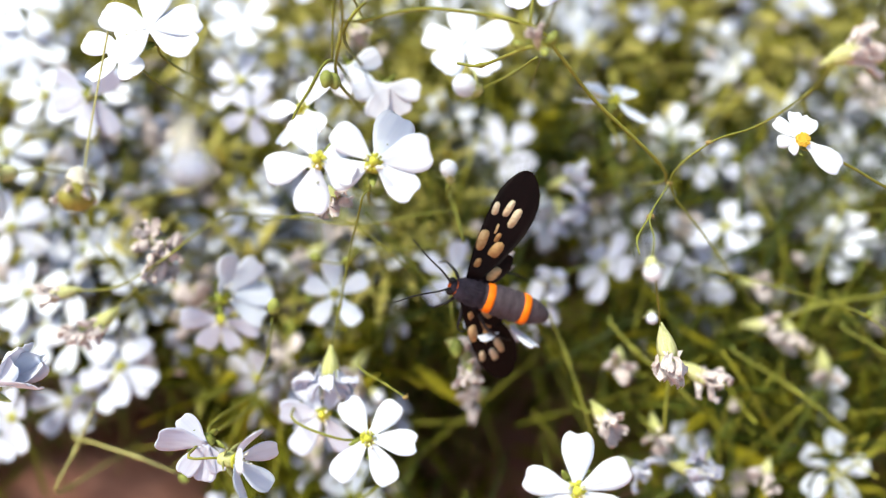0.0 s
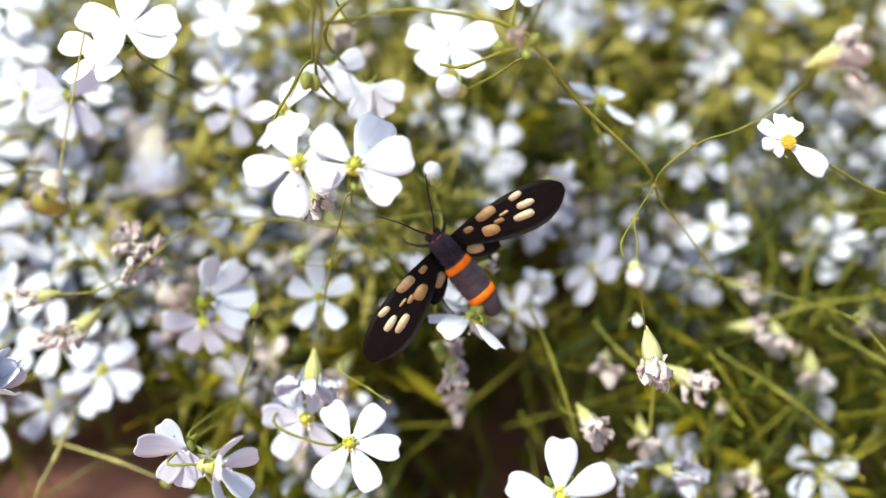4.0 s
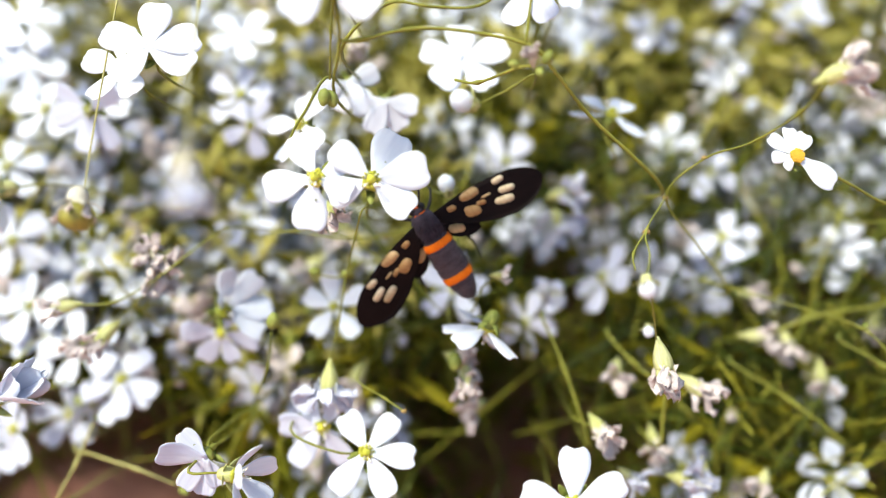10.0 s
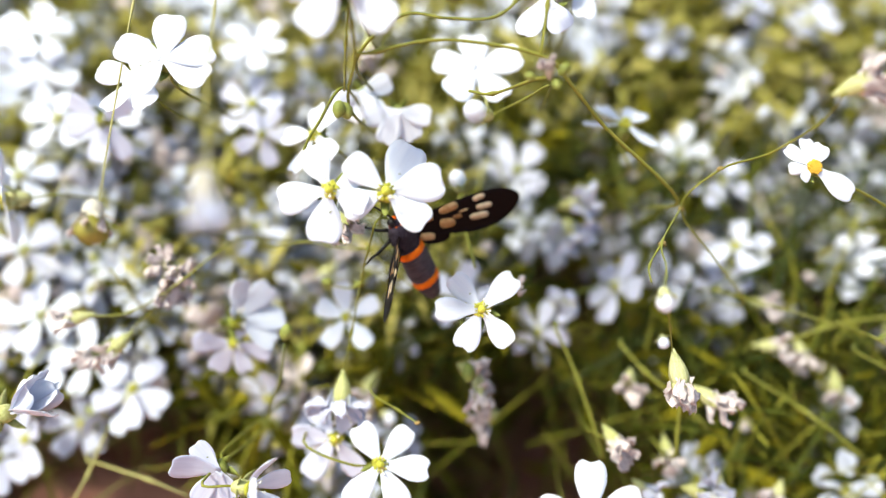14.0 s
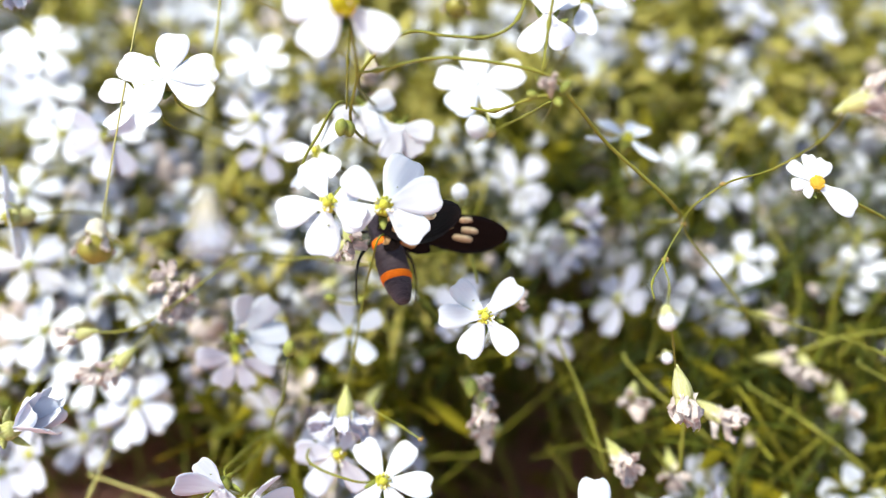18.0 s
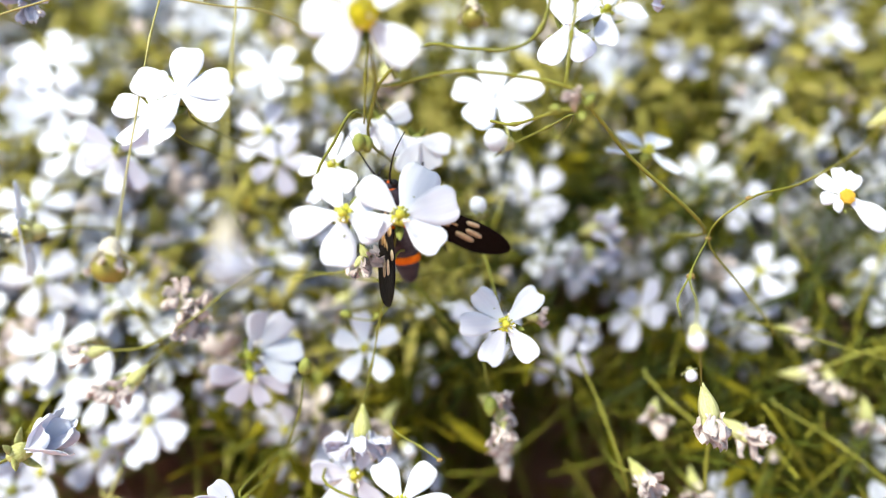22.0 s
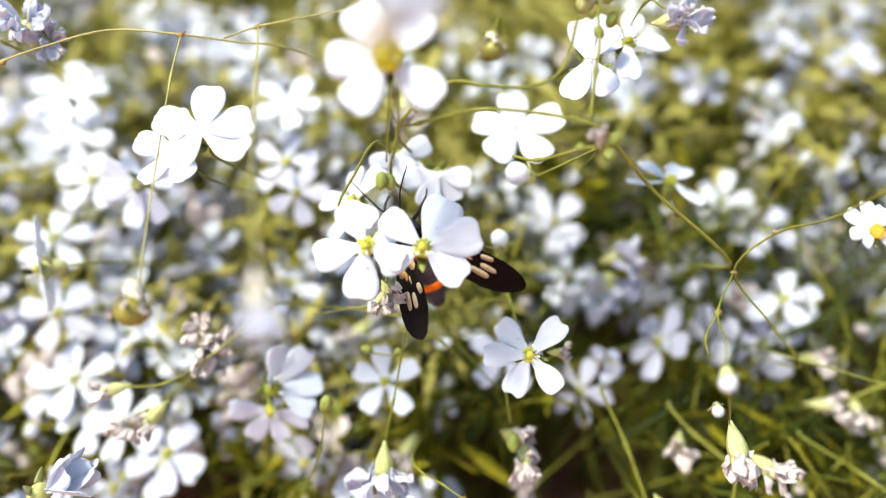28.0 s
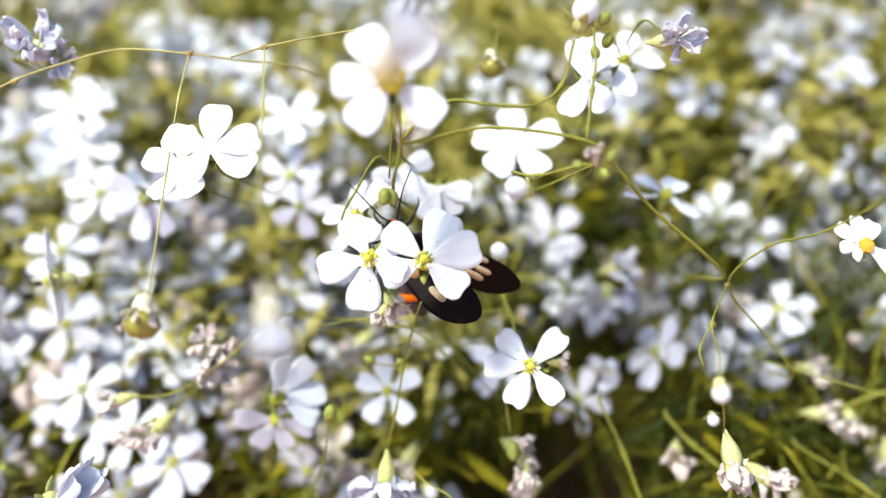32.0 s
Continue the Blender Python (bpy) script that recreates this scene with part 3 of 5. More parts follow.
headed("long arching stem with a nodding seed capsule and spent flower", lambda r: (
    withered(r, (-44.0, -2.1, 149.1), (0.05, -0.75, -0.65), 1.0, True, 5, True), withered(r, (-20.1, -27.9, 168.2), (0.12, -0.72, -0.69), 0.72, "dry", 7, False, 20, True),
    joint(r, (-44.5, 33.5, 170.9), 0.65), joint(r, (-70.1, 30.8, 168.1), 0.6), joint(r, (-31.3, 26.4, 173.9), 0.65)),
       [(-76.3, 29.1, 165.8), (-70.1, 30.9, 168.3), (-63.9, 32.2, 170.0), (-54.8, 33.6, 171.7), (-44.5, 33.5, 170.9), (-37.3, 35.0, 169.2), (-29.8, 38.5, 166.8), (-21.0, 44.0, 159.0), (-15.0, 50.0, 149.0)],
       [(-44.5, 33.5, 170.9), (-44.9, 27.3, 166.8), (-44.9, 16.7, 159.6), (-44.3, 5.5, 153.1), (-43.8, -0.4, 149.4)],
       [(-31.3, 26.4, 173.9), (-29.3, 13.4, 170.3), (-26.4, -3.7, 167.5), (-23.3, -15.4, 167.6), (-20.8, -24.8, 167.6)],
       [(-38.3, 33.3, 170.3), (-31.3, 26.4, 173.9), (-23.6, 27.3, 175.0), (-15.9, 28.1, 175.9)], mat=DRY_STEM)
headed("white spent flower hanging from a thin stem", lambda r: withered(r, (-16.9, 4.7, 111.8), (0.00, -0.75, -0.66), 1.1, True, 9, False, 75, True),
       [(-16.8, 8.3, 115.0), (-15.3, 10.1, 121.3), (-13.4, 12.8, 130.4), (-12.0, 12.7, 135.7), (-10.5, 13.4, 140.2)], thin=0.75)
headed("cluster of wilted flowers behind the bright pair", lambda r: (withered(r, (-15.2, 13.8, 139.0), (0.40, -0.89, -0.23), 0.62, True, 7, False, 45), withered(r, (-16.8, 14.8, 136.8), (-0.32, -0.83, -0.45), 0.5, True, 5)),
       [(-15.8, 15.2, 139.1), (-15.4, 18.7, 139.0)])
headed("pinkish cluster of wilted flowers", lambda r: (withered(r, (-44.8, 19.0, 124.2), (0.54, -0.84, -0.07), 1.0, True, 10, False, 62), withered(r, (-46.6, 21.0, 126.6), (-0.21, -0.68, 0.58), 0.9, True, 9, False, 60)),
       [(-45.9, 20.9, 124.4), (-49.2, 22.5, 119.6)])
headed("branching sprig with a white bud and a spent nodding flower", lambda r: (
    bud(r, (25.7, -7.9, 143.2), (0.05, -0.72, -0.69), 0.62), withered(r, (33.2, -0.9, 121.6), (0.15, -0.75, -0.65), 1.1, True, 7, False, 30), bud(r, (33.4, 10.2, 120.2), (0.00, -0.98, -0.17), 0.5),
    joint(r, (38.8, 16.6, 147.0), 0.5), joint(r, (29.4, 7.2, 140.3), 0.6), joint(r, (34.7, 17.6, 139.6), 0.5),
    withered(r, (48.7, 4.7, 165.0), (0.89, -0.04, 0.46), 0.85, True, 8, False, 50)),
       [(46.4, 4.0, 164.0), (45.9, 6.6, 158.9), (42.8, 11.5, 152.0), (38.8, 16.5, 146.8), (34.7, 17.6, 139.6), (41.6, 17.4, 130.5), (48.4, 18.0, 120.9)],
       [(34.7, 17.6, 139.6), (29.4, 7.3, 140.4), (27.7, -1.1, 142.4), (26.1, -6.6, 143.2)],
       [(29.4, 7.3, 140.4), (27.1, 3.8, 138.9), (26.9, 0.9, 138.2)],
       [(26.9, -6.0, 140.6), (29.4, -2.6, 133.2), (32.3, 2.4, 124.6)])
headed("forked green sprig with small buds", lambda r: (
    withered(r, (11.9, 9.4, 164.8), (-0.22, -0.27, 0.94), 0.42, "dry", 6), bud(r, (10.1, 8.0, 164.2), (-0.91, -0.27, 0.31), 0.42, False), bud(r, (12.7, 7.7, 163.7), (0.11, -0.99, -0.10), 0.45, False), bud(r, (13.5, 9.2, 164.1), (0.52, 0.31, 0.80), 0.55, False)),
       [(-12.1, 12.2, 165.6), (-9.6, 13.4, 165.4), (-1.0, 15.4, 166.3), (11.6, 14.7, 164.5), (16.2, 15.5, 160.0), (21.8, 17.2, 153.0), (34.5, 19.0, 140.3)],
       [(11.6, 14.7, 164.5), (12.4, 18.2, 169.9), (12.9, 20.1, 173.0), (12.9, 25.2, 177.3)],
       [(2.7, 23.1, 156.0), (5.8, 19.1, 157.3), (10.5, 12.6, 162.0), (12.0, 9.9, 163.4)], thin=1.25)
headed("arching green stem with a white half-open bud", lambda r: (bud(r, (11.4, 24.8, 176.7), (0.31, 0.36, 0.88), 1.0), bud(r, (14.0, 24.9, 176.6), (0.57, 0.02, 0.82), 0.6, False), bud(r, (14.7, 24.3, 173.8), (0.39, 0.35, 0.85), 0.6, False), bud(r, (13.2, 21.5, 173.2), (-0.31, 0.36, 0.88), 0.5, False)),
       [(10.3, 22.6, 175.2), (8.6, 19.4, 170.3), (4.9, 18.0, 168.2), (-0.9, 18.9, 168.0), (-6.8, 20.8, 167.6), (-13.2, 21.2, 161.1)], thin=1.15)
headed("wilted lilac flower with crumpled petals", lambda r: withered(r, (24.6, 27.8, 173.3), (0.61, -0.59, 0.26), 0.95, True, 9, False, 55, True), [(23.0, 29.6, 174.3), (21.4, 35.1, 173.6)])
headed("nodding green seed capsule on a stem", lambda r: withered(r, (0.6, 48.0, 163.4), (0.05, -0.78, -0.62), 0.9, False, 3, True), [(0.6, 49.0, 165.0), (2.1, 53.8, 166.8)])
wing_bud = headed("white bud on a thin stem", lambda r: bud(r, (1.4, 24.8, 139.4), (-0.21, 0.28, 0.94), 0.76), [(1.3, 24.6, 138.2), (1.2, 29.8, 132.4), (2.0, 37.0, 122.5)])
headed("pair of green pods on an upright stalk", lambda r: (bud(r, (-14.8, 13.8, 158.2), (-0.09, -0.72, -0.69), 0.7, False), bud(r, (-14.3, 14.6, 157.6), (0.29, -0.69, -0.66), 0.7, False)), [(-14.3, 15.6, 159.1), (-13.6, 15.4, 165.8), (-13.1, 16.7, 171.2), (-13.6, 24.5, 172.0)])
headed("straw-coloured stem across the mound", lambda r: bud(r, (68.6, 11.5, 118.8), (0.34, 0.34, 0.88), 0.4, False), [(72.8, 4.6, 115.8), (68.6, 11.5, 118.8), (58.8, 16.9, 119.4), (48.7, 23.6, 118.5)])
headed("pinkish spent flower low in the mound", lambda r: withered(r, (42.7, 6.7, 109.9), (0.57, -0.82, 0.02), 1.0, True, 7, False, 50), [(42.1, 8.0, 110.0), (40.6, 9.8, 105.5)])
headed("pinkish spent flower low in the mound", lambda r: withered(r, (26.9, 2.8, 104.2), (0.33, -0.94, -0.01), 1.0, True, 7, False, 50), [(26.4, 4.1, 104.2), (23.4, 7.6, 102.3)])
headed("green capsule with a hanging brown flower", lambda r: (bud(r, (3.0, 10.6, 113.9), (0.00, -0.78, -0.62), 0.9, False), withered(r, (5.1, 9.8, 108.8), (0.19, -0.77, -0.61), 0.9, True, 5)), [(2.7, 11.5, 115.4), (2.0, 15.9, 118.5)])
headed("pale fading flower rising close to the front", lambda r: withered(r, (-8.5, -25.5, 189.8), (0.74, 0.08, 0.66), 0.85, "dry", 9, False, 16, True), [(-11.0, -25.8, 187.5), (-8.9, -21.9, 186.5), (-11.2, 0.7, 178.9), (-12.8, 18.8, 170.2)])

# flowers and sprigs a little deeper in
single("pinkish white flower in soft shade", (-38.5, 57.9, 138.2), (-0.00, -0.76, 0.65), (80, 10, 150, 222, 295), size=6.2, kind="lilac")
single("pinkish white flower in soft shade", (-36.0, 53.1, 134.2), (0.10, -0.87, 0.49), (60, 0, 130, 210, 285), size=5.6, kind="lilac")
single("lilac-white flower hanging its petals", (-60.2, 41.0, 142.7), (-0.11, -0.95, 0.28), (150, 35, 260, 300, 190), size=6.6, kind="lilac")
single("lilac-white flower behind the white stars", (-82.9, 33.7, 102.6), (0.10, -0.69, 0.72), (80, 10, 150, 222, 295), size=6.4, kind="lilac")
single("white flower in the light", (-82.0, 65.3, 141.0), (0.20, -0.58, 0.79), (70, 0, 140, 212, 285), size=7.0, heart=False, stamens=0)
single("white flower in the light", (-76.5, 55.6, 153.3), (-0.00, -0.39, 0.92), (60, 0, 140, 212, 285), size=6.8, heart=False, stamens=0)
single("white flower in the light", (-37.7, 62.8, 148.4), (0.10, -0.51, 0.85), (60, 0, 140, 212, 285), size=6.6, heart=False, stamens=0)
single("white flower in the light", (-65.8, 54.7, 136.7), (-0.00, -0.52, 0.86), (60, 0, 140, 212, 285), size=6.8, heart=False, stamens=0)
single("white flower in the light", (-72.0, 46.6, 109.4), (-0.00, -0.52, 0.86), (50, 340, 140, 212, 285), size=6.8)
single("white flower in soft shade", (-60.2, 24.2, 94.8), (-0.00, -0.52, 0.86), (50, 340, 130, 202, 275), size=6.8, kind="lilac")
headed("crumpled lilac-white spent flower with a yellow-green calyx", lambda r: (withered(r, (-68.5, 36.7, 171.5), (0.3, -0.55, 0.75), 1.15, True, 10, False, 60, True), withered(r, (-66.1, 37.8, 169.2), (0.6, -0.65, 0.2), 0.9, True, 8, False, 60, True)), [(-72.4, 38.4, 168.7), (-74.4, 40.1, 168.0)])
headed("beige spent bud behind a stem", lambda r: withered(r, (-14.6, 53.3, 150.7), (0.10, -0.85, -0.51), 0.9, True, 6, False, 30), [(-14.9, 54.4, 152.4), (-14.5, 60.2, 153.6)])
headed("lilac spent flowers in the shade", lambda r: (withered(r, (25.2, 46.4, 123.1), (0.75, -0.47, 0.46), 1.1, True, 8, False, 60, True), withered(r, (25.1, 48.0, 114.9), (0.23, -0.96, -0.17), 1.1, True, 8, False, 60, True)), [(23.3, 47.8, 121.6), (21.0, 50.0, 117.7)])
headed("round white bud on a thin stem", lambda r: bud(r, (68.6, 83.8, 132.1), (0.10, -0.39, 0.92), 0.85), [(69.5, 84.8, 130.0), (72.9, 87.9, 123.4)])
headed("round white bud on a thin stem", lambda r: bud(r, (71.8, 81.5, 124.7), (0.10, -0.39, 0.92), 0.85), [(72.7, 82.3, 122.1), (76.3, 85.4, 115.7)])
headed("half-open white bud with a green calyx", lambda r: bud(r, (5.5, 29.7, 149.3), (-0.92, -0.11, 0.38), 1.0), [(6.1, 29.6, 149.1), (11.2, 26.5, 153.3), (14.2, 22.0, 157.3)])
headed("yellow-green branch with spent flowers and pods", lambda r: (withered(r, (-60.2, 13.0, 121.3), (-0.94, -0.32, -0.09), 0.8, True, 4, False, 30), withered(r, (-54.6, 12.4, 115.6), (-0.62, -0.67, -0.42), 0.9, True, 5, False, 30), withered(r, (-58.3, 13.0, 113.4), (-0.53, -0.77, -0.36), 0.9, True, 8, False, 50)),
       [(-58.3, 13.5, 121.6), (-51.1, 14.0, 122.1), (-43.8, 16.5, 125.7), (-38.9, 20.6, 128.1), (-34.4, 25.8, 128.6)],
       [(-51.9, 14.2, 118.4), (-48.7, 14.8, 120.9), (-44.7, 16.0, 124.9)])
headed("small green pod on an upright stem", lambda r: bud(r, (-25.5, 8.9, 121.2), (0.20, 0.28, 0.94), 0.8, False), [(-25.6, 8.4, 120.5), (-26.6, 6.8, 114.7), (-29.1, 6.6, 107.3)])
headed("thin crossing stems behind the bright pair", lambda r: bud(r, (-13.2, 19.9, 130.2), (0.31, 0.14, 0.94), 0.3, False),
       [(-36.1, 26.1, 128.4), (-24.0, 23.2, 129.5), (-13.2, 19.9, 130.2), (-5.3, 22.3, 130.2), (2.3, 27.9, 127.9)],
       [(-13.2, 19.9, 130.2), (-8.0, 19.2, 125.7), (-3.5, 19.7, 119.5)], [(-13.2, 19.9, 130.2), (-19.5, 19.2, 132.6), (-27.5, 18.6, 131.7)])
headed("small yellow buds on crossing stems", lambda r: (bud(r, (-19.2, 18.5, 124.5), (-0.85, -0.17, 0.50), 0.6, False), bud(r, (-15.3, 18.2, 124.2), (0.61, -0.05, 0.79), 0.4, False)), [(-19.6, 18.3, 124.3), (-15.4, 18.1, 124.0), (-13.1, 22.5, 123.4)])
single("white flower softly lit in the mound", (-82.5, 41.4, 114.9), (0.11, -0.79, 0.61), (39, 110, 169, 248, 324), size=6.8)
single("white flower softly lit in the mound", (-77.2, 46.6, 112.1), (0.39, -0.56, 0.73), (7, 72, 153, 215, 286), size=6.8)
single("white flower softly lit in the mound", (-67.4, 51.3, 111.8), (0.29, -0.56, 0.77), (76, 145, 209, 284, 353), size=6.8)
single("white flower softly lit in the mound", (-72.9, 44.0, 104.7), (0.21, -0.44, 0.88), (-6, 69, 154, 209, 289), size=6.8)
single("white flower softly lit in the mound", (-79.1, 34.1, 104.5), (-0.04, -0.39, 0.92), (40, 109, 182, 253, 331), size=6.8)
single("white flower softly lit in the mound", (-60.7, 39.3, 98.1), (-0.19, -0.51, 0.84), (40, 110, 185, 268, 331), size=6.8)
single("white flower softly lit in the mound", (-83.6, 49.6, 126.7), (0.33, -0.38, 0.86), (30, 92, 172, 241, 318), size=6.8)
single("white flower softly lit in the mound", (-58.0, 60.6, 116.6), (-0.32, -0.41, 0.85), (10, 94, 156, 229, 295), size=6.8)
single("white flower softly lit in the mound", (-43.3, 53.0, 105.7), (-0.38, -0.58, 0.72), (54, 135, 198, 281, 344), size=6.8)
single("white flower softly lit in the mound", (-75.8, 30.0, 98.6), (-0.14, -0.41, 0.90), (47, 117, 189, 272, 350), size=6.8)
single("lilac-white flower in soft shade", (-79.7, 17.8, 88.0), (-0.53, -0.74, 0.41), (31, 104, 168, 242, 309), size=6.6, kind="lilac")
single("lilac-white flower in soft shade", (-74.2, 26.3, 82.8), (0.28, -0.65, 0.70), (27, 89, 174, 238, 303), size=6.6, kind="lilac")
single("lilac-white flower in soft shade", (56.8, 48.2, 90.9), (-0.01, -0.90, 0.43), (35, 93, 163, 250, 306), size=6.6, kind="lilac")
single("lilac-white flower in soft shade", (75.4, 66.7, 91.5), (0.47, -0.67, 0.58), (67, 135, 202, 282, 348), size=6.6, kind="lilac")
single("lilac-white flower in soft shade", (75.2, 52.0, 87.8), (0.22, -0.91, 0.35), (53, 129, 198, 274, 338), size=6.6, kind="lilac")
single("lilac-white flower in soft shade", (37.2, 68.4, 93.5), (-0.52, -0.80, 0.30), (19, 75, 154, 220, 290), size=6.6, kind="lilac")
headed("pinkish spent flower low in the mound", lambda r: withered(r, (32.4, 19.3, 101.6), (-0.30, -0.95, -0.05), 0.89, True, 7, False, 50, False), [(32.0, 21.5, 101.2), (31.6, 23.4, 96.9)])
headed("pinkish spent flower low in the mound", lambda r: withered(r, (68.3, 29.3, 98.8), (0.00, -0.96, -0.28), 0.95, True, 7, False, 50, False), [(68.4, 31.6, 98.6), (68.8, 33.5, 94.3)])
headed("pinkish spent flower low in the mound", lambda r: withered(r, (41.9, 0.3, 95.4), (0.59, -0.65, 0.48), 1.00, True, 7, False, 50, True), [(41.8, 2.2, 94.7), (41.9, 3.9, 90.0)])
headed("pinkish spent flower low in the mound", lambda r: withered(r, (45.6, 3.7, 93.3), (-0.26, -0.96, 0.06), 0.83, True, 7, False, 50, True), [(45.5, 5.7, 92.7), (45.7, 7.4, 88.0)])
headed("pinkish spent flower low in the mound", lambda r: withered(r, (23.0, 35.4, 107.2), (-0.48, -0.71, 0.51), 1.00, True, 7, False, 50, True), [(22.4, 37.8, 107.1), (21.7, 39.8, 103.1)])
headed("pinkish spent flower low in the mound", lambda r: withered(r, (6.6, 15.8, 96.4), (-0.61, -0.70, 0.36), 0.96, True, 7, False, 50, False), [(5.8, 18.0, 96.0), (4.7, 19.8, 91.5)])
headed("pinkish spent flower low in the mound", lambda r: withered(r, (39.6, 11.6, 90.6), (0.02, -0.97, -0.26), 1.03, True, 7, False, 50, False), [(39.3, 13.7, 90.1), (39.1, 15.4, 85.5)])
headed("pinkish spent flower low in the mound", lambda r: withered(r, (33.5, 2.9, 92.0), (0.48, -0.87, 0.08), 0.81, True, 7, False, 50, True), [(33.2, 4.9, 91.4), (33.0, 6.5, 86.7)])
headed("pinkish spent flower low in the mound", lambda r: withered(r, (59.2, 7.7, 85.2), (-0.49, -0.86, -0.15), 0.80, True, 7, False, 50, False), [(59.2, 9.8, 84.6), (59.6, 11.3, 79.8)])
headed("pinkish spent flower low in the mound", lambda r: withered(r, (4.2, 13.1, 110.1), (0.62, -0.73, 0.29), 1.01, True, 7, False, 50, False), [(3.5, 15.3, 109.6), (2.4, 17.3, 105.5)])
headed("bare green stem across the shade", lambda r: bud(r, (17.9, 19.0, 115.1), (0.33, 0.24, 0.91), 0.3, False), [(17.9, 19.0, 115.1), (21.8, 14.0, 108.0), (26.6, 7.6, 95.2)], thin=1.5)
headed("bare green stem across the shade", lambda r: bud(r, (30.8, 23.4, 107.5), (0.33, 0.24, 0.91), 0.3, False), [(30.8, 23.4, 107.5), (34.9, 19.0, 104.7), (42.1, 15.5, 99.7), (47.5, 15.9, 93.4)], thin=1.5)
headed("bare green stem across the shade", lambda r: bud(r, (53.0, 20.4, 103.4), (0.33, 0.24, 0.91), 0.3, False), [(53.0, 20.4, 103.4), (63.4, 14.8, 99.0), (73.6, 10.2, 92.3)], thin=1.5)
headed("bare green stem across the shade", lambda r: bud(r, (37.5, 7.5, 109.2), (0.33, 0.24, 0.91), 0.3, False), [(37.5, 7.5, 109.2), (37.6, 6.2, 103.9), (37.8, 6.2, 96.9)], thin=1.5)
headed("bare green stem across the shade", lambda r: bud(r, (84.5, 30.1, 108.9), (0.33, 0.24, 0.91), 0.3, False), [(84.5, 30.1, 108.9), (70.9, 28.9, 107.0), (61.2, 30.3, 100.2)], thin=1.5)
headed("bare green stem across the shade", lambda r: bud(r, (70.0, 18.9, 110.2), (0.33, 0.24, 0.91), 0.3, False), [(70.0, 18.9, 110.2), (77.0, 13.9, 108.2), (82.7, 9.7, 105.7)], thin=1.5)
headed("bare green stem across the shade", lambda r: bud(r, (-8.2, 0.6, 91.9), (0.33, 0.24, 0.91), 0.3, False), [(-8.2, 0.6, 91.9), (-12.8, -2.2, 91.2)], thin=1.5)

headed("dry straw-coloured stalk with a pale closed bud above the earth", lambda r: bud(r, (-43.4, 1.8, 91.3), (0.81, -0.54, -0.24), 0.6, False), [(-44.2, 2.1, 91.7), (-51.9, 5.0, 92.3), (-60.3, 8.4, 91.7), (-66.9, 14.1, 87.7)], mat=DRY_STEM, thin=1.3)
headed("dry straw-coloured stalk with a small bud above the earth", lambda r: bud(r, (-59.8, 11.3, 97.7), (0.31, 0.36, 0.88), 0.3, False), [(-60.1, 11.0, 97.2), (-62.6, 6.4, 92.3), (-65.7, 2.1, 86.2)], mat=DRY_STEM, thin=1.3)

single("white flower in soft shade behind the moth", (3.1, 36.0, 107.8), (0.11, -0.67, 0.73), (85, 5, 150, 222, 300), size=6.6, kind="lilac")
headed("spent flower with curled dry petals on a thin stem", lambda r: withered(r, (10.4, 15.8, 126.1), (0.89, -0.37, 0.26), 0.5, True, 6, False, 50), [(9.7, 15.7, 125.9), (7.4, 17.0, 122.6), (5.9, 19.0, 114.9)])


headed("thin green stem behind the moth", lambda r: bud(r, (-13.8, 25.1, 121.6), (-0.6, 0.5, 0.6), 0.3, False), [(-13.8, 25.1, 121.6), (-6.3, 26.2, 121.2), (1.4, 28.4, 120.6)], thin=0.7)
headed("thin green stem behind the moth", lambda r: joint(r, (-8.9, 27.7, 125.3), 0.5), [(-8.9, 27.7, 125.3), (-4.4, 25.5, 118.2), (1.4, 23.6, 111.6)], thin=0.8)
headed("bare thin stalk with a dark withered tip", lambda r: joint(r, (-4.8, -1.1, 113.2), 0.5), [(-4.8, -1.1, 113.2), (-7.8, 1.4, 113.3), (-12.5, 5.4, 113.8)], thin=0.7)


# ---- the rest of the mound ----
def canopy(x, y):
    """Height of the flowering surface: a mound that rises away from its open front."""
    return 158 - 93 * math.exp(-y / 75) + 9 * noise.noise(Vector((x * 0.02, y * 0.02, 3)))


GAPS = [((-51.6, -1.4, 97.4), (-101.0, 66.5, 10.6), 17), ((5.9, 5.2, 98.2), (7.9, 36.0, 60.0), 15), ((23.2, 23.6, 116.5), (34.4, 74.8, 76.4), 8), ((21.1, 0.9, 96.0), (33.0, 48.0, 37.7), 12)]


def in_gap(x, y, z):
    """Whether a place lies in one of the hollows that run from the front of the mound down to the earth."""
    p = Vector((x, y, z))
    for a, b, r in GAPS:
        a, b = Vector(a), Vector(b)
        k = max(0.0, min(1.0, (p - a).dot(b - a) / (b - a).length_squared))
        if (p - a.lerp(b, k)).length < r * (1 + k):
            return True
    return False


def tall_stem(root, height, lean, head_y):
    stem(root, [(lean, head_y + 1.5, height - 3), (lean * 1.2, head_y + 8, height - 14), (lean * 0.3, 9, height * 0.45), (0, 3, -4)], 0.17, 0.3)


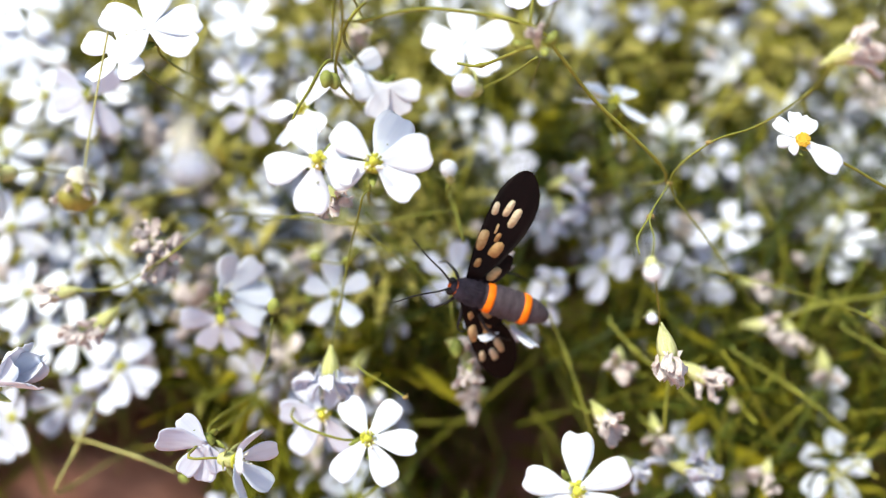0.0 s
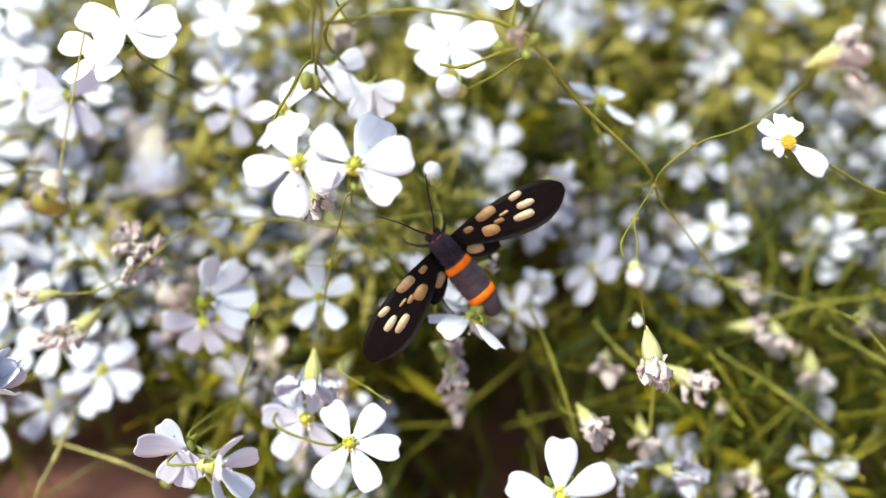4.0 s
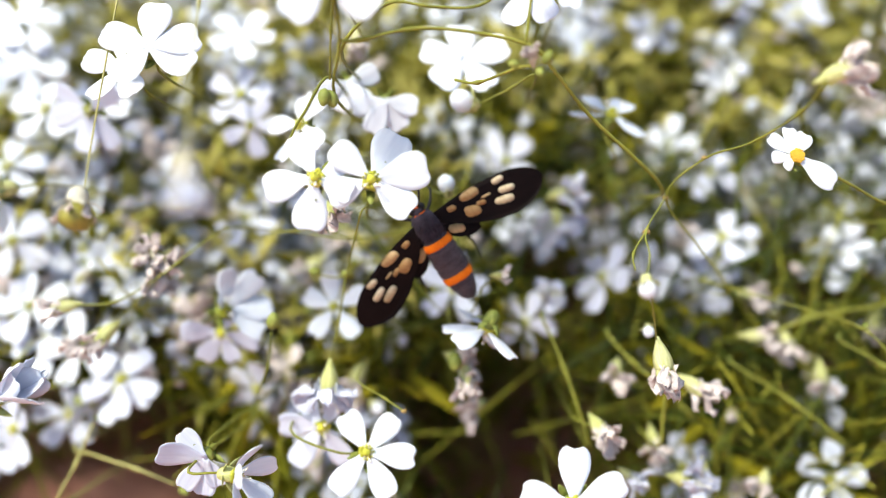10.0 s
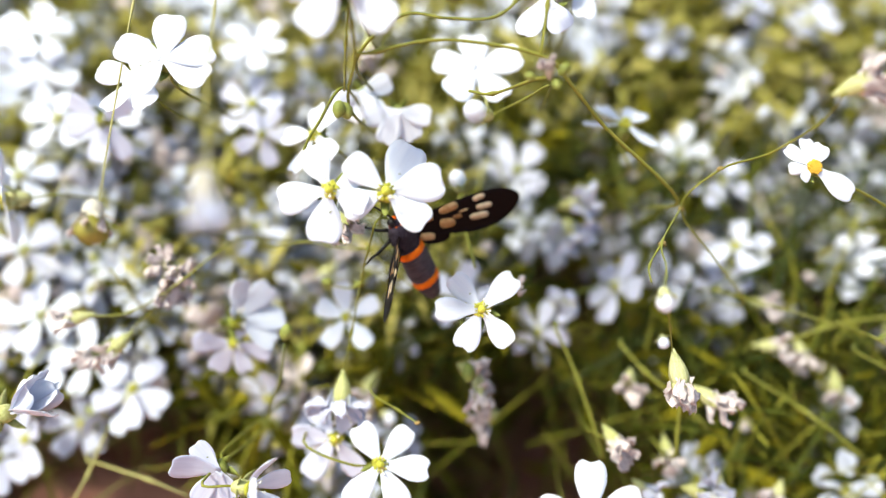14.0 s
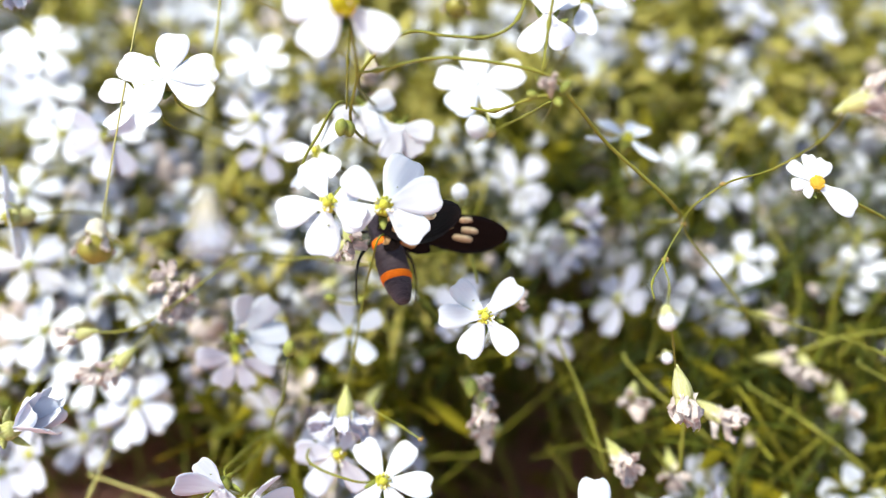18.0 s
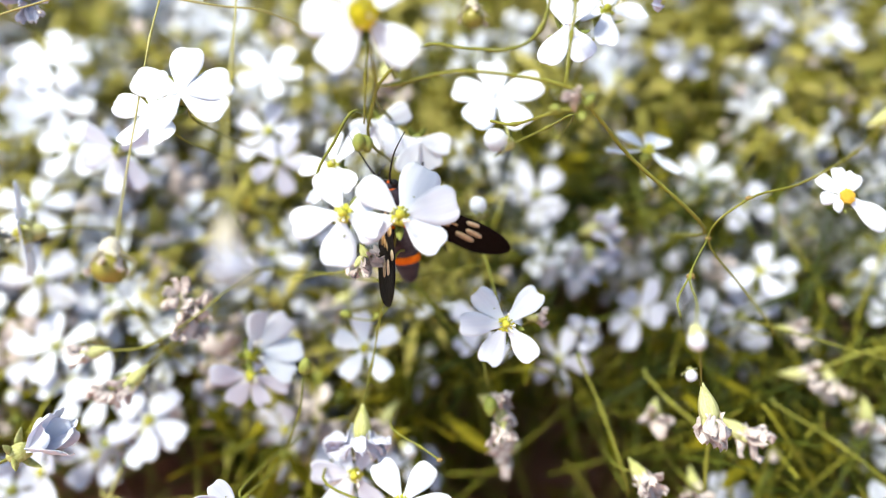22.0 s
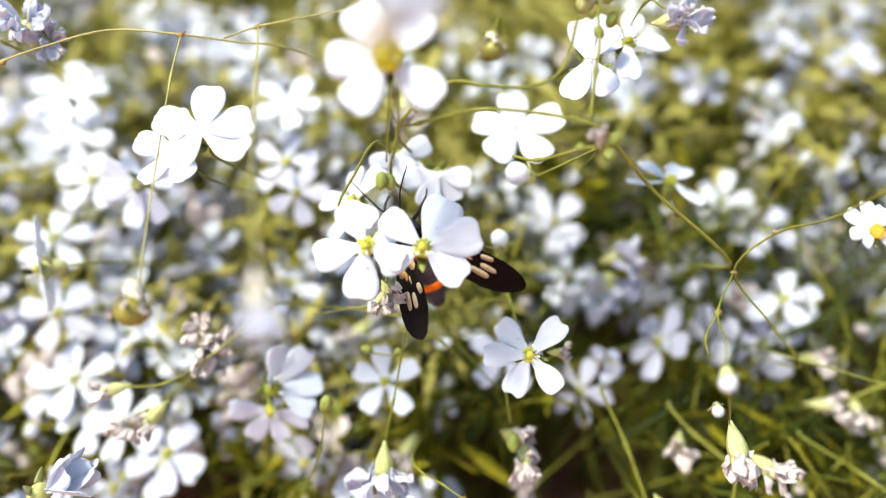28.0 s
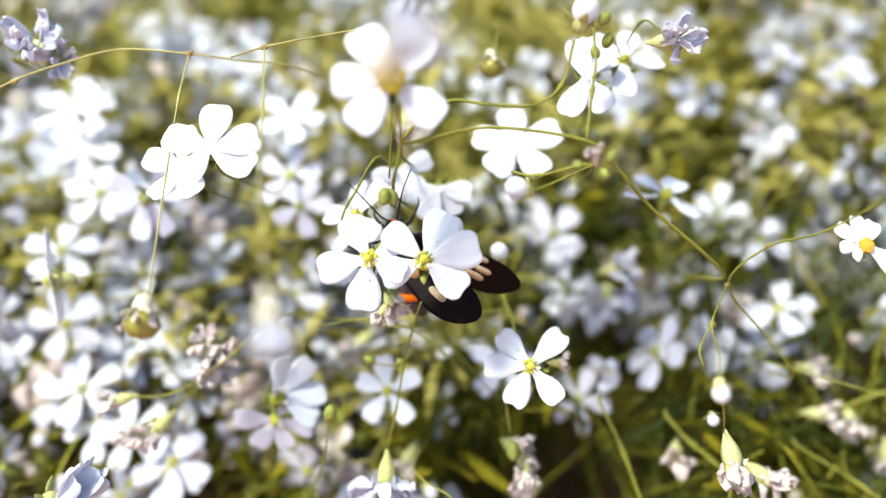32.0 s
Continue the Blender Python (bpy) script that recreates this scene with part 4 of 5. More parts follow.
def flower_sprig(seed, height, kind):
    """A flower on its own stem, its root at the origin."""
    rng = random.Random(seed)
    root = new("white_flower_sprig" if kind == "white" else "lilac_flower_sprig")
    tagged(root, "small white five-petalled flower on a thin green stem" if kind == "white" else "small lilac-white flower on a thin green stem", "flower",
           "white flowers of the mound" if kind == "white" else "lilac flowers of the mound")
    lean = rng.uniform(-12, 12)
    tall_stem(root, height, lean, -4)
    start = rng.uniform(0, 72)
    bloom(root, (lean, -4, height), (rng.uniform(-1.0, 1.0), rng.uniform(-0.9, 0.0), rng.uniform(-0.2, 1.1)), [start + 72 * k + rng.uniform(-10, 10) for k in range(5)], rng.uniform(6.0, 7.0), kind, stamens=0, broad=seed % 2 == 0)
    return root


def spent_sprig(seed, height, kind):
    rng = random.Random(seed)
    root = tagged(new("spent_flower_sprig"), "pinkish beige spent flower on a thin stem", "flower", "spent flowers of the mound")
    lean = rng.uniform(-12, 12)
    tall_stem(root, height, lean, -2)
    withered(root, (lean, -4, height), (rng.uniform(-0.6, 0.6), -0.7, rng.uniform(-0.9, 0.6)), rng.uniform(0.8, 1.1), True, 6, False, 50)
    return root


def bud_sprig(seed, height, kind):
    rng = random.Random(seed)
    root = tagged(new("bud_sprig"), "closed white flower bud on a thin stem", "flower", "buds of the mound")
    lean = rng.uniform(-12, 12)
    tall_stem(root, height, lean, -2)
    bud(root, (lean, -4, height), (rng.uniform(-0.6, 0.6), -0.6, rng.uniform(-0.5, 0.9)), rng.uniform(0.6, 0.85), seed % 3 > 0)
    return root


def clump(x, y):
    """Above 0 in the clumps of flowers, below 0 in the leafy patches between them."""
    return noise.noise(Vector((x * 0.055, y * 0.042, 9)))


def placed(rng, low, high, even=False):
    """A random place in the mound, denser on one side of it and thin round the dark hollow."""
    while True:
        y = rng.uniform(low, high)
        x = rng.uniform(-1, 1) * (330 if high > 300 else 110 + 0.55 * (y + 40))
        if (x / 330) ** 2 + ((y - 190) / 240) ** 2 > 1:
            continue
        keep = 1.0 if x < -20 else 0.7 if x < 10 else 0.15 if y < 70 and x > 40 else 0.26 if y < 70 else 0.46
        if (x - 26) ** 2 / 36**2 + (y - 25) ** 2 / 45**2 < 1:
            keep *= 0.3
        if even:
            keep = 0.75 if x < 15 else 0.22 if y < 55 else 0.5
        if rng.random() < keep * max(0.12, min(1.0, 0.6 + 2.2 * clump(x, y))):
            return x, y


taken = []


def sown(build, kind, count, seed, low, high, sink, near, gap, even=False, left=-999):
    """Copies of sprigs of several heights over the mound, gap millimetres apart at least."""
    rng = random.Random(seed)
    heights = list(range(36, 178, 9))
    made = {}
    for _ in range(count):
        for _ in range(80):
            x, y = placed(rng, low, high, even)
            z = canopy(x, y) - abs(rng.gauss(0, sink))
            if z > 28 and x > left and not in_gap(x, y, z) and (y + 82) * 0.819 + (200 - z) * 0.574 > (near if x > -25 else near - 11) and all((x - a) ** 2 + (y - b) ** 2 + (z - c) ** 2 > gap**2 for a, b, c in taken):
                break
        taken.append((x, y, z))
        h = next(q for q in heights if q >= z) if z < heights[-1] else heights[-1]
        m = pose(x / 1000, y / 1000, min(0, z - h) / 1000, 0, 0, rng.uniform(-40, 40))
        if h in made:
            copy_thing(made[h], m)
        else:
            made[h] = build(seed * 31 + h, h, kind)
            made[h].matrix_basis = m


sown(flower_sprig, "white", 210, 11, -15, 200, 11, 144, 9.5)
sown(flower_sprig, "lilac", 215, 12, -15, 180, 18, 146, 8.5, True)
sown(spent_sprig, "", 140, 13, -10, 170, 12, 138, 7, True)
sown(spent_sprig, "", 24, 16, -15, 60, 16, 140, 7, True, 10)
sown(bud_sprig, "", 110, 14, -10, 200, 10, 138, 6)


def scattered(name, shapes, count, mat, seed, spot, label, category):
    """One mesh of many copies of some small shapes; spot(rng) gives a matrix in millimetres or None."""
    rng = random.Random(seed)
    base = [(np.array(v, float), f) for v, f in shapes]
    vs, fs, n = [], [], 0
    for _ in range(count):
        m = spot(rng)
        v, f = base[rng.randrange(len(base))]
        a = np.array(m)
        vs.append(v @ a[:3, :3].T + a[:3, 3])
        fs += [tuple(i + n for i in q) for q in f]
        n += len(v)
    me = bpy.data.meshes.new(name)
    me.from_pydata((np.concatenate(vs) * 0.001).tolist(), [], fs)
    me.materials.append(mat)
    me.polygons.foreach_set("use_smooth", [True] * len(me.polygons))
    return tagged(new(name, me), label, category, kind="stuff")


def small_flower(seed):
    rng = random.Random(seed)
    out = []
    for k in range(5):
        rows = [(0.3, 0.5, 0), (2.6, 1.5, 0), (5.0, 2.2, 0), (6.4, 1.3, 0.4)]
        b = blade(rows, 0.15, lambda u, y, w: 0.25 * u * u * w - 0.03 * y * y, 2)
        out.append(moved(b, pose(0, 0, 0, 0, 0, 72 * k + rng.uniform(-12, 12)) @ pose(0, 0, 0, rng.uniform(-15, 35), rng.uniform(-15, 15), 0)))
    return joined(*out)


def deep_spot(low, high, sink, near=150):
    def spot(rng):
        while True:
            x, y = placed(rng, low, high)
            z = canopy(x, y) - abs(rng.gauss(0, sink))
            if z > 4 and not in_gap(x, y, z) and (y + 82) * 0.819 + (200 - z) * 0.574 > near:
                break
        s = rng.uniform(0.75, 1.05)
        tilt = Euler((rng.uniform(-0.4, 1.8), rng.uniform(-1.0, 1.0), rng.uniform(-1.0, 1.0)))
        return Matrix.Translation((x, y, z)) @ tilt.to_matrix().to_4x4() @ Matrix.Scale(s, 4)

    return spot


scattered("flower_mass", [small_flower(k) for k in range(6)], 2300, PETAL, 21, deep_spot(40, 420, 8), "dense mass of small white flowers deeper in the mound", "flowers")
scattered("lilac_flower_mass", [small_flower(k + 9) for k in range(6)], 750, LILAC, 22, deep_spot(0, 420, 12), "lilac-white flowers in the shade of the mound", "flowers")
scattered("faded_flower_mass", [small_flower(k + 19) for k in range(6)], 800, FADED, 31, deep_spot(0, 420, 12), "beige-pink fading flowers between the fresh ones", "flowers")


def wander(rng, near, sink, low=-30, high=420):
    while True:
        y = low + (high - low) * rng.random() ** 1.5
        x = (rng.random() ** 1.4) * rng.choice((-330, 330))
        z = canopy(x, y) - abs(rng.gauss(0, sink))
        if (x / 330) ** 2 + ((y - 190) / 240) ** 2 < 1 and z > 3 and not in_gap(x, y, z) and (y + 82) * 0.819 + (200 - z) * 0.574 > near:
            return x, y, z


def stem_spot(rng):
    x, y, z = wander(rng, 146, 35)
    turn = Euler((rng.gauss(0, 0.6), rng.gauss(0, 0.6), rng.uniform(0, 6.3)))
    return Matrix.Translation((x, y, z)) @ turn.to_matrix().to_4x4() @ Matrix.Scale(rng.uniform(0.7, 1.2), 4)


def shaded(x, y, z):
    """The low open side of the mound, where bare stems and blades with shade in their colour stand over the hollow."""
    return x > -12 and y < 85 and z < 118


def leaf_spot(rng):
    while True:
        x, y, z = wander(rng, 148 if rng.random() < 0.6 else 170, 24)
        if not shaded(x, y, z) or rng.random() < 0.3:
            break
    turn = Euler((rng.uniform(-0.4, 1.4), rng.gauss(0, 0.5), rng.uniform(0, 6.3)))
    return Matrix.Translation((x, y, z)) @ turn.to_matrix().to_4x4() @ Matrix.Scale(rng.uniform(0.6, 1.2), 4)


# Leaves coloured as lit go between the flowers on the left and far side.
def lit_leaf_spot(rng):
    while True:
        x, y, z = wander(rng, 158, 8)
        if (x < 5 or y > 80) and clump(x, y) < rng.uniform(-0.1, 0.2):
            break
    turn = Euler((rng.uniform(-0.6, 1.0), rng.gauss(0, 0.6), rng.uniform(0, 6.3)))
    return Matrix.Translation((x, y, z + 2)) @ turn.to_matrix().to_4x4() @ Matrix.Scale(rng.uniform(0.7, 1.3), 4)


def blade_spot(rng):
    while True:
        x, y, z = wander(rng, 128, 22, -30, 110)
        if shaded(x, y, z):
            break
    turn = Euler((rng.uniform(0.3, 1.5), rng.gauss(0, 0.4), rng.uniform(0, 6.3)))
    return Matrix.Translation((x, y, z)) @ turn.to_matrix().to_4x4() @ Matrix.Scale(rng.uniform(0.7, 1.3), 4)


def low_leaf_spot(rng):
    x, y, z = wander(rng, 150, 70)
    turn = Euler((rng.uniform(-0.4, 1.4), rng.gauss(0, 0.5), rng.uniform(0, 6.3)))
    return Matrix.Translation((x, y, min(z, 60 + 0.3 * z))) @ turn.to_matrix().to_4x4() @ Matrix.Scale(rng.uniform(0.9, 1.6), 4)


def thin_stem(seed):
    rng = random.Random(seed)
    q = [(rng.uniform(-9, 9), rng.uniform(-9, 9), -24), (rng.uniform(-4, 4), rng.uniform(-4, 4), -9), (0, 0, 4), (rng.uniform(-6, 6), rng.uniform(-6, 6), 14)]
    if seed > 5:
        q = [(rng.uniform(-14, 14), rng.uniform(-14, 14), -48), (rng.uniform(-4, 4), rng.uniform(-4, 4), -16), (0, 0, 10), (rng.uniform(-5, 5), rng.uniform(-5, 5), 30)]
    return tube(glide(q, 2), 0.24, 0.15, 5)


LEAF_ROWS = [(0, 0.25, 0), (1.6, 0.65, 0), (4, 0.95, 0), (6.5, 0.7, 0), (9, 0.1, 0)]
leaf_shapes = [blade(LEAF_ROWS, 0.25, lambda u, y, w, k=k: 0.25 * u * u - (0.004 + 0.006 * k) * y * y, 2) for k in range(3)]
bud_shapes = [lathe([(0.2, -2.6), (0.9, -2.0), (1.3, -0.8), (1.2, 0.6), (0.6, 1.6), (0.15, 1.9)], 7, 0, 0, k, 0.06) for k in range(3)]
scattered("stem_thicket", [thin_stem(k) for k in range(9)], 5200, UNDERSTEM, 23, stem_spot, "tangle of thin olive green stems", "stems")
BLADE_ROWS = [(-8, 0.12, 0), (-2, 0.28, 0), (6, 0.34, 0), (14, 0.26, 0), (21, 0.05, 0)]
blade_shapes = [blade(BLADE_ROWS, 0.2, lambda u, y, w, k=k: 0.15 * u * u - (0.003 + 0.004 * k) * y * y, 2) for k in range(3)]
scattered("light_leaf_mass", leaf_shapes, 21000, LIT_LEAF, 28, lit_leaf_spot, "olive leaves between the flowers, coloured paler for the light there", "leaves")
scattered("blade_mass", blade_shapes, 3000, SHADE_BLADE, 29, blade_spot, "thin green blades, coloured dark for the shade of the hollow", "leaves")
scattered("leaf_mass", leaf_shapes, 46000, LEAF, 24, leaf_spot, "narrow olive green leaves filling the mound", "leaves")
scattered("spent_bud_mass", bud_shapes, 2600, FADED, 25, deep_spot(20, 420, 14), "pinkish beige spent buds among the flowers", "buds")
scattered("green_bud_mass", bud_shapes, 2400, CALYX, 26, deep_spot(20, 420, 22), "small yellow-green buds among the flowers", "buds")
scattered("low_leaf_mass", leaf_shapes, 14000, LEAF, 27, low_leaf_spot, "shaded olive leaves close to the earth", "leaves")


# ---- the moth: x runs to its head, y to its left, z up from its back ----
def wing_blade(rows, side, nu=8):
    """A thin wing along +y (side 1) or -y (side -1); rows of (distance, front edge, back edge)."""
    verts, faces = [], []
    for layer in (1, -1):
        for y, fr, bk in rows:
            for k in range(nu + 1):
                u = k / nu
                h = 0.02 * math.sin(u * 9 + y * 0.25) * (1 - y / 22)
                verts.append((fr + (bk - fr) * u, side * y, h + layer * 0.06 * (1 - 0.7 * (2 * u - 1) ** 4)))
    c, n = nu + 1, len(rows)
    b = n * c
    for i in range(n - 1):
        for k in range(nu):
            a, d = i * c + k, (i + 1) * c + k
            faces.append((a, a + 1, d + 1, d))
            faces.append((b + a, b + d, b + d + 1, b + a + 1))
        for k in (0, nu):
            a, d = i * c + k, (i + 1) * c + k
            faces.append((a, d, b + d, b + a))
    for i in (0, n - 1):
        for k in range(nu):
            a = i * c + k
            faces.append((a, b + a, b + a + 1, a + 1))
    return verts, faces


def window_shape(length, width, seed):
    """A flat, rounded, clear cell that shows on both faces of the wing."""
    rng = random.Random(seed)
    e = rng.uniform(-0.18, 0.18)
    verts = [(0, 0, 0.084), (0, 0, -0.084)]
    n = 18
    for z in (0.08, -0.08):
        for k in range(n):
            a = 2 * math.pi * k / n
            verts.append((0.5 * width * math.copysign(abs(math.sin(a)) ** 0.75, math.sin(a)) * (1 + e * math.cos(a)), 0.5 * length * math.copysign(abs(math.cos(a)) ** 0.65, math.cos(a)) + 0.12 * width * math.sin(a), z))
    faces = []
    for k in range(n):
        j = (k + 1) % n
        faces += [(0, 2 + k, 2 + j), (1, 2 + n + j, 2 + n + k), (2 + k, 2 + n + k, 2 + n + j, 2 + j)]
    return verts, faces


FORE = [(0, 0.7, -0.7), (2, 1.0, -1.7), (4, 1.3, -2.7), (6.5, 1.5, -3.6), (9, 1.55, -4.3), (11.5, 1.5, -4.65), (13.5, 1.25, -4.5), (15.2, 0.75, -3.95), (16.5, 0.05, -3.1), (17.2, -0.6, -2.4), (17.5, -1.1, -1.9)]
HIND = [(0, 0.6, -0.6), (1.3, 0.9, -1.4), (2.6, 0.9, -2.0), (4.0, 0.5, -2.3), (5.2, -0.2, -2.1), (5.9, -0.9, -1.7)]


FORE = [(y, fr * 1.05, bk * 1.05) for y, fr, bk in FORE]


def forewing(side):
    me = mesh("wing", *wing_blade(FORE, side), WING)
    wing = part("right_wing" if side < 0 else "left_wing", me, moth, pose(0.0022, 0.0013 * side, 0.0006), "black forewing with cream windows")
    cells = [(3.0, 0.1, 1.5, 1.0, 0, BROWN), (6.2, 0.75, 3.3, 1.6, -6, TAN), (5.7, -1.6, 2.7, 1.8, 12, BROWN), (7.3, -1.1, 1.6, 0.8, 8, BROWN),
             (8.4, -0.5, 1.6, 0.4, 0, TAN), (11.0, 0.75, 2.1, 1.05, -6, CREAM), (11.7, -0.95, 2.8, 1.15, 6, CREAM), (10.7, -2.25, 3.3, 1.3, 8, CREAM)]
    for k, (y, x, ln, wd, sk, mat) in enumerate(cells):
        part("wing_window", mesh("wing_window", *window_shape(0.92 * ln, 0.87 * wd, k), mat), wing, pose(x / 1000, side * y / 1000, 0, 0, 0, sk * side))
    return wing


def hindwing(side):
    wing = part("right_hindwing" if side < 0 else "left_hindwing", mesh("hindwing", *wing_blade(HIND, side, 6), WING), moth, pose(0.0002, 0.0013 * side, 0.0001), "small black hindwing")
    part("wing_window", mesh("wing_window", *window_shape(2.4, 1.3, 9), TAN), wing, pose(-0.0006, side * 0.0024, 0, 0, 0, 10 * side))
    return wing


moth = tagged(new("moth"), "black day-flying moth with cream wing windows and orange bands", "moth")
moth.scale = (1.055, 1.055, 1.055)
ALONG = Matrix.Rotation(radians(-90), 4, "Y")  # turns a body from z up to its tail along -x
thorax_shape = lathe([(0.7, -4.1), (1.35, -3.8), (1.8, -2.9), (1.98, -1.8), (1.9, -0.7), (1.6, 0.2), (1.0, 0.7)], 18, 0, 0, 4, 0.03)
thorax = part("thorax", mesh("thorax", *moved(thorax_shape, ALONG @ Matrix.Diagonal((0.9, 1, 1, 1))), BODY), moth)
moth_head = part("head", mesh("head", *moved(lathe([(0.2, -4.85), (0.6, -4.7), (0.9, -4.35), (0.98, -3.95), (0.8, -3.5)], 14, 0, 0, 2, 0.06), ALONG), BODY), moth, None, "furry black head")
part("collar", mesh("collar", *moved(lathe([(0.7, -4.0), (1.12, -3.9), (1.22, -3.6), (1.1, -3.35), (0.8, -3.3)], 16, 8, 0.03, 3, 0.06), ALONG), FACE), moth_head, None, "orange furry collar")
part("face", mesh("face", *moved(lathe([(0.12, -5.0), (0.42, -4.92), (0.55, -4.7), (0.4, -4.5)], 10, 0, 0, 2, 0.06), ALONG), FACE), moth_head, None, "orange face")
for s in (-1, 1):
    part("eye", mesh("eye", *moved(lathe([(0.12, -0.6), (0.48, -0.42), (0.62, 0), (0.48, 0.42), (0.12, 0.6)], 10), Matrix.Translation((4.55, 0.72 * s, 0.1))), LEG), moth_head, None, "black eye")
    feeler = tube(glide([(4.8, 0.4 * s, 0.5), (6.6, 1.4 * s, 1.5), (9.4, 2.8 * s, 1.6), (12.0, 4.6 * s, 0.8)], 5), 0.17, 0.07, 6)
    part("antenna", mesh("antenna", *feeler, LEG), moth_head)
profile = []
for i in range(29):
    x = i / 28
    r = 2.4 * (math.sin(math.pi * min(1, 0.20 + 0.77 * x)) ** 0.45)
    profile.append((max(0.35, r * (1 - 0.06 * (i % 4 == 0))), 0.2 + 10.5 * x))
abdomen = part("abdomen", mesh("abdomen", *moved(lathe(profile, 20, 0, 0, 6, 0.015), ALONG @ Matrix.Diagonal((0.82, 1, 1, 1))), GREYBODY), moth)
for i, j in ((1, 4), (16, 19)):
    ring = [(profile[i][0] * 0.9, profile[i][1])] + [(profile[k][0] + 0.09, profile[k][1] + 0.03) for k in range(i, j + 1)] + [(profile[j][0] * 0.9, profile[j][1] + 0.06)]
    part("orange_band", mesh("orange_band", *moved(lathe(ring, 20, 7, 0.01, 5, 0.012), ALONG @ Matrix.Diagonal((0.82, 1, 1, 1))), ORANGE), abdomen)
for s in (-1, 1):
    for x0, x1, x2, out in ((3.2, 5.0, 6.0, 3.0), (1.8, 1.4, -0.6, 5.2), (0.3, -3.4, -8.2, 4.4)):
        line = [(x0, 1.0 * s, -1.0), ((x0 + x1) / 2, out * 0.75 * s, -1.2), (x1, out * s, -1.8), ((x1 + x2) / 2, (out + 0.4) * s, -3.0), (x2, (out + 0.2) * s, -4.6)]
        part("leg", mesh("leg", *tube(glide(line, 3), 0.3, 0.1, 6), LEG), moth)
fur = []
fur_rng = random.Random(8)
for _ in range(420):
    a, x = fur_rng.uniform(0, 6.3), fur_rng.uniform(-0.2, 3.9)
    r = 1.9 - 0.16 * (x - 1.6) ** 2
    c, q, h = math.cos(a), math.sin(a), fur_rng.uniform(0.25, 0.6)
    fur.append(tube([Vector((x, r * c, 0.9 * r * q)), Vector((x - 0.55, (r + h) * c, 0.9 * (r + h) * q))], 0.055, 0.015, 3))
part("fur", mesh("fur", *joined(*fur), BODY), thorax, None, "short black fur")
right_wing, left_wing = forewing(-1), forewing(1)
right_hindwing, left_hindwing = hindwing(-1), hindwing(1)


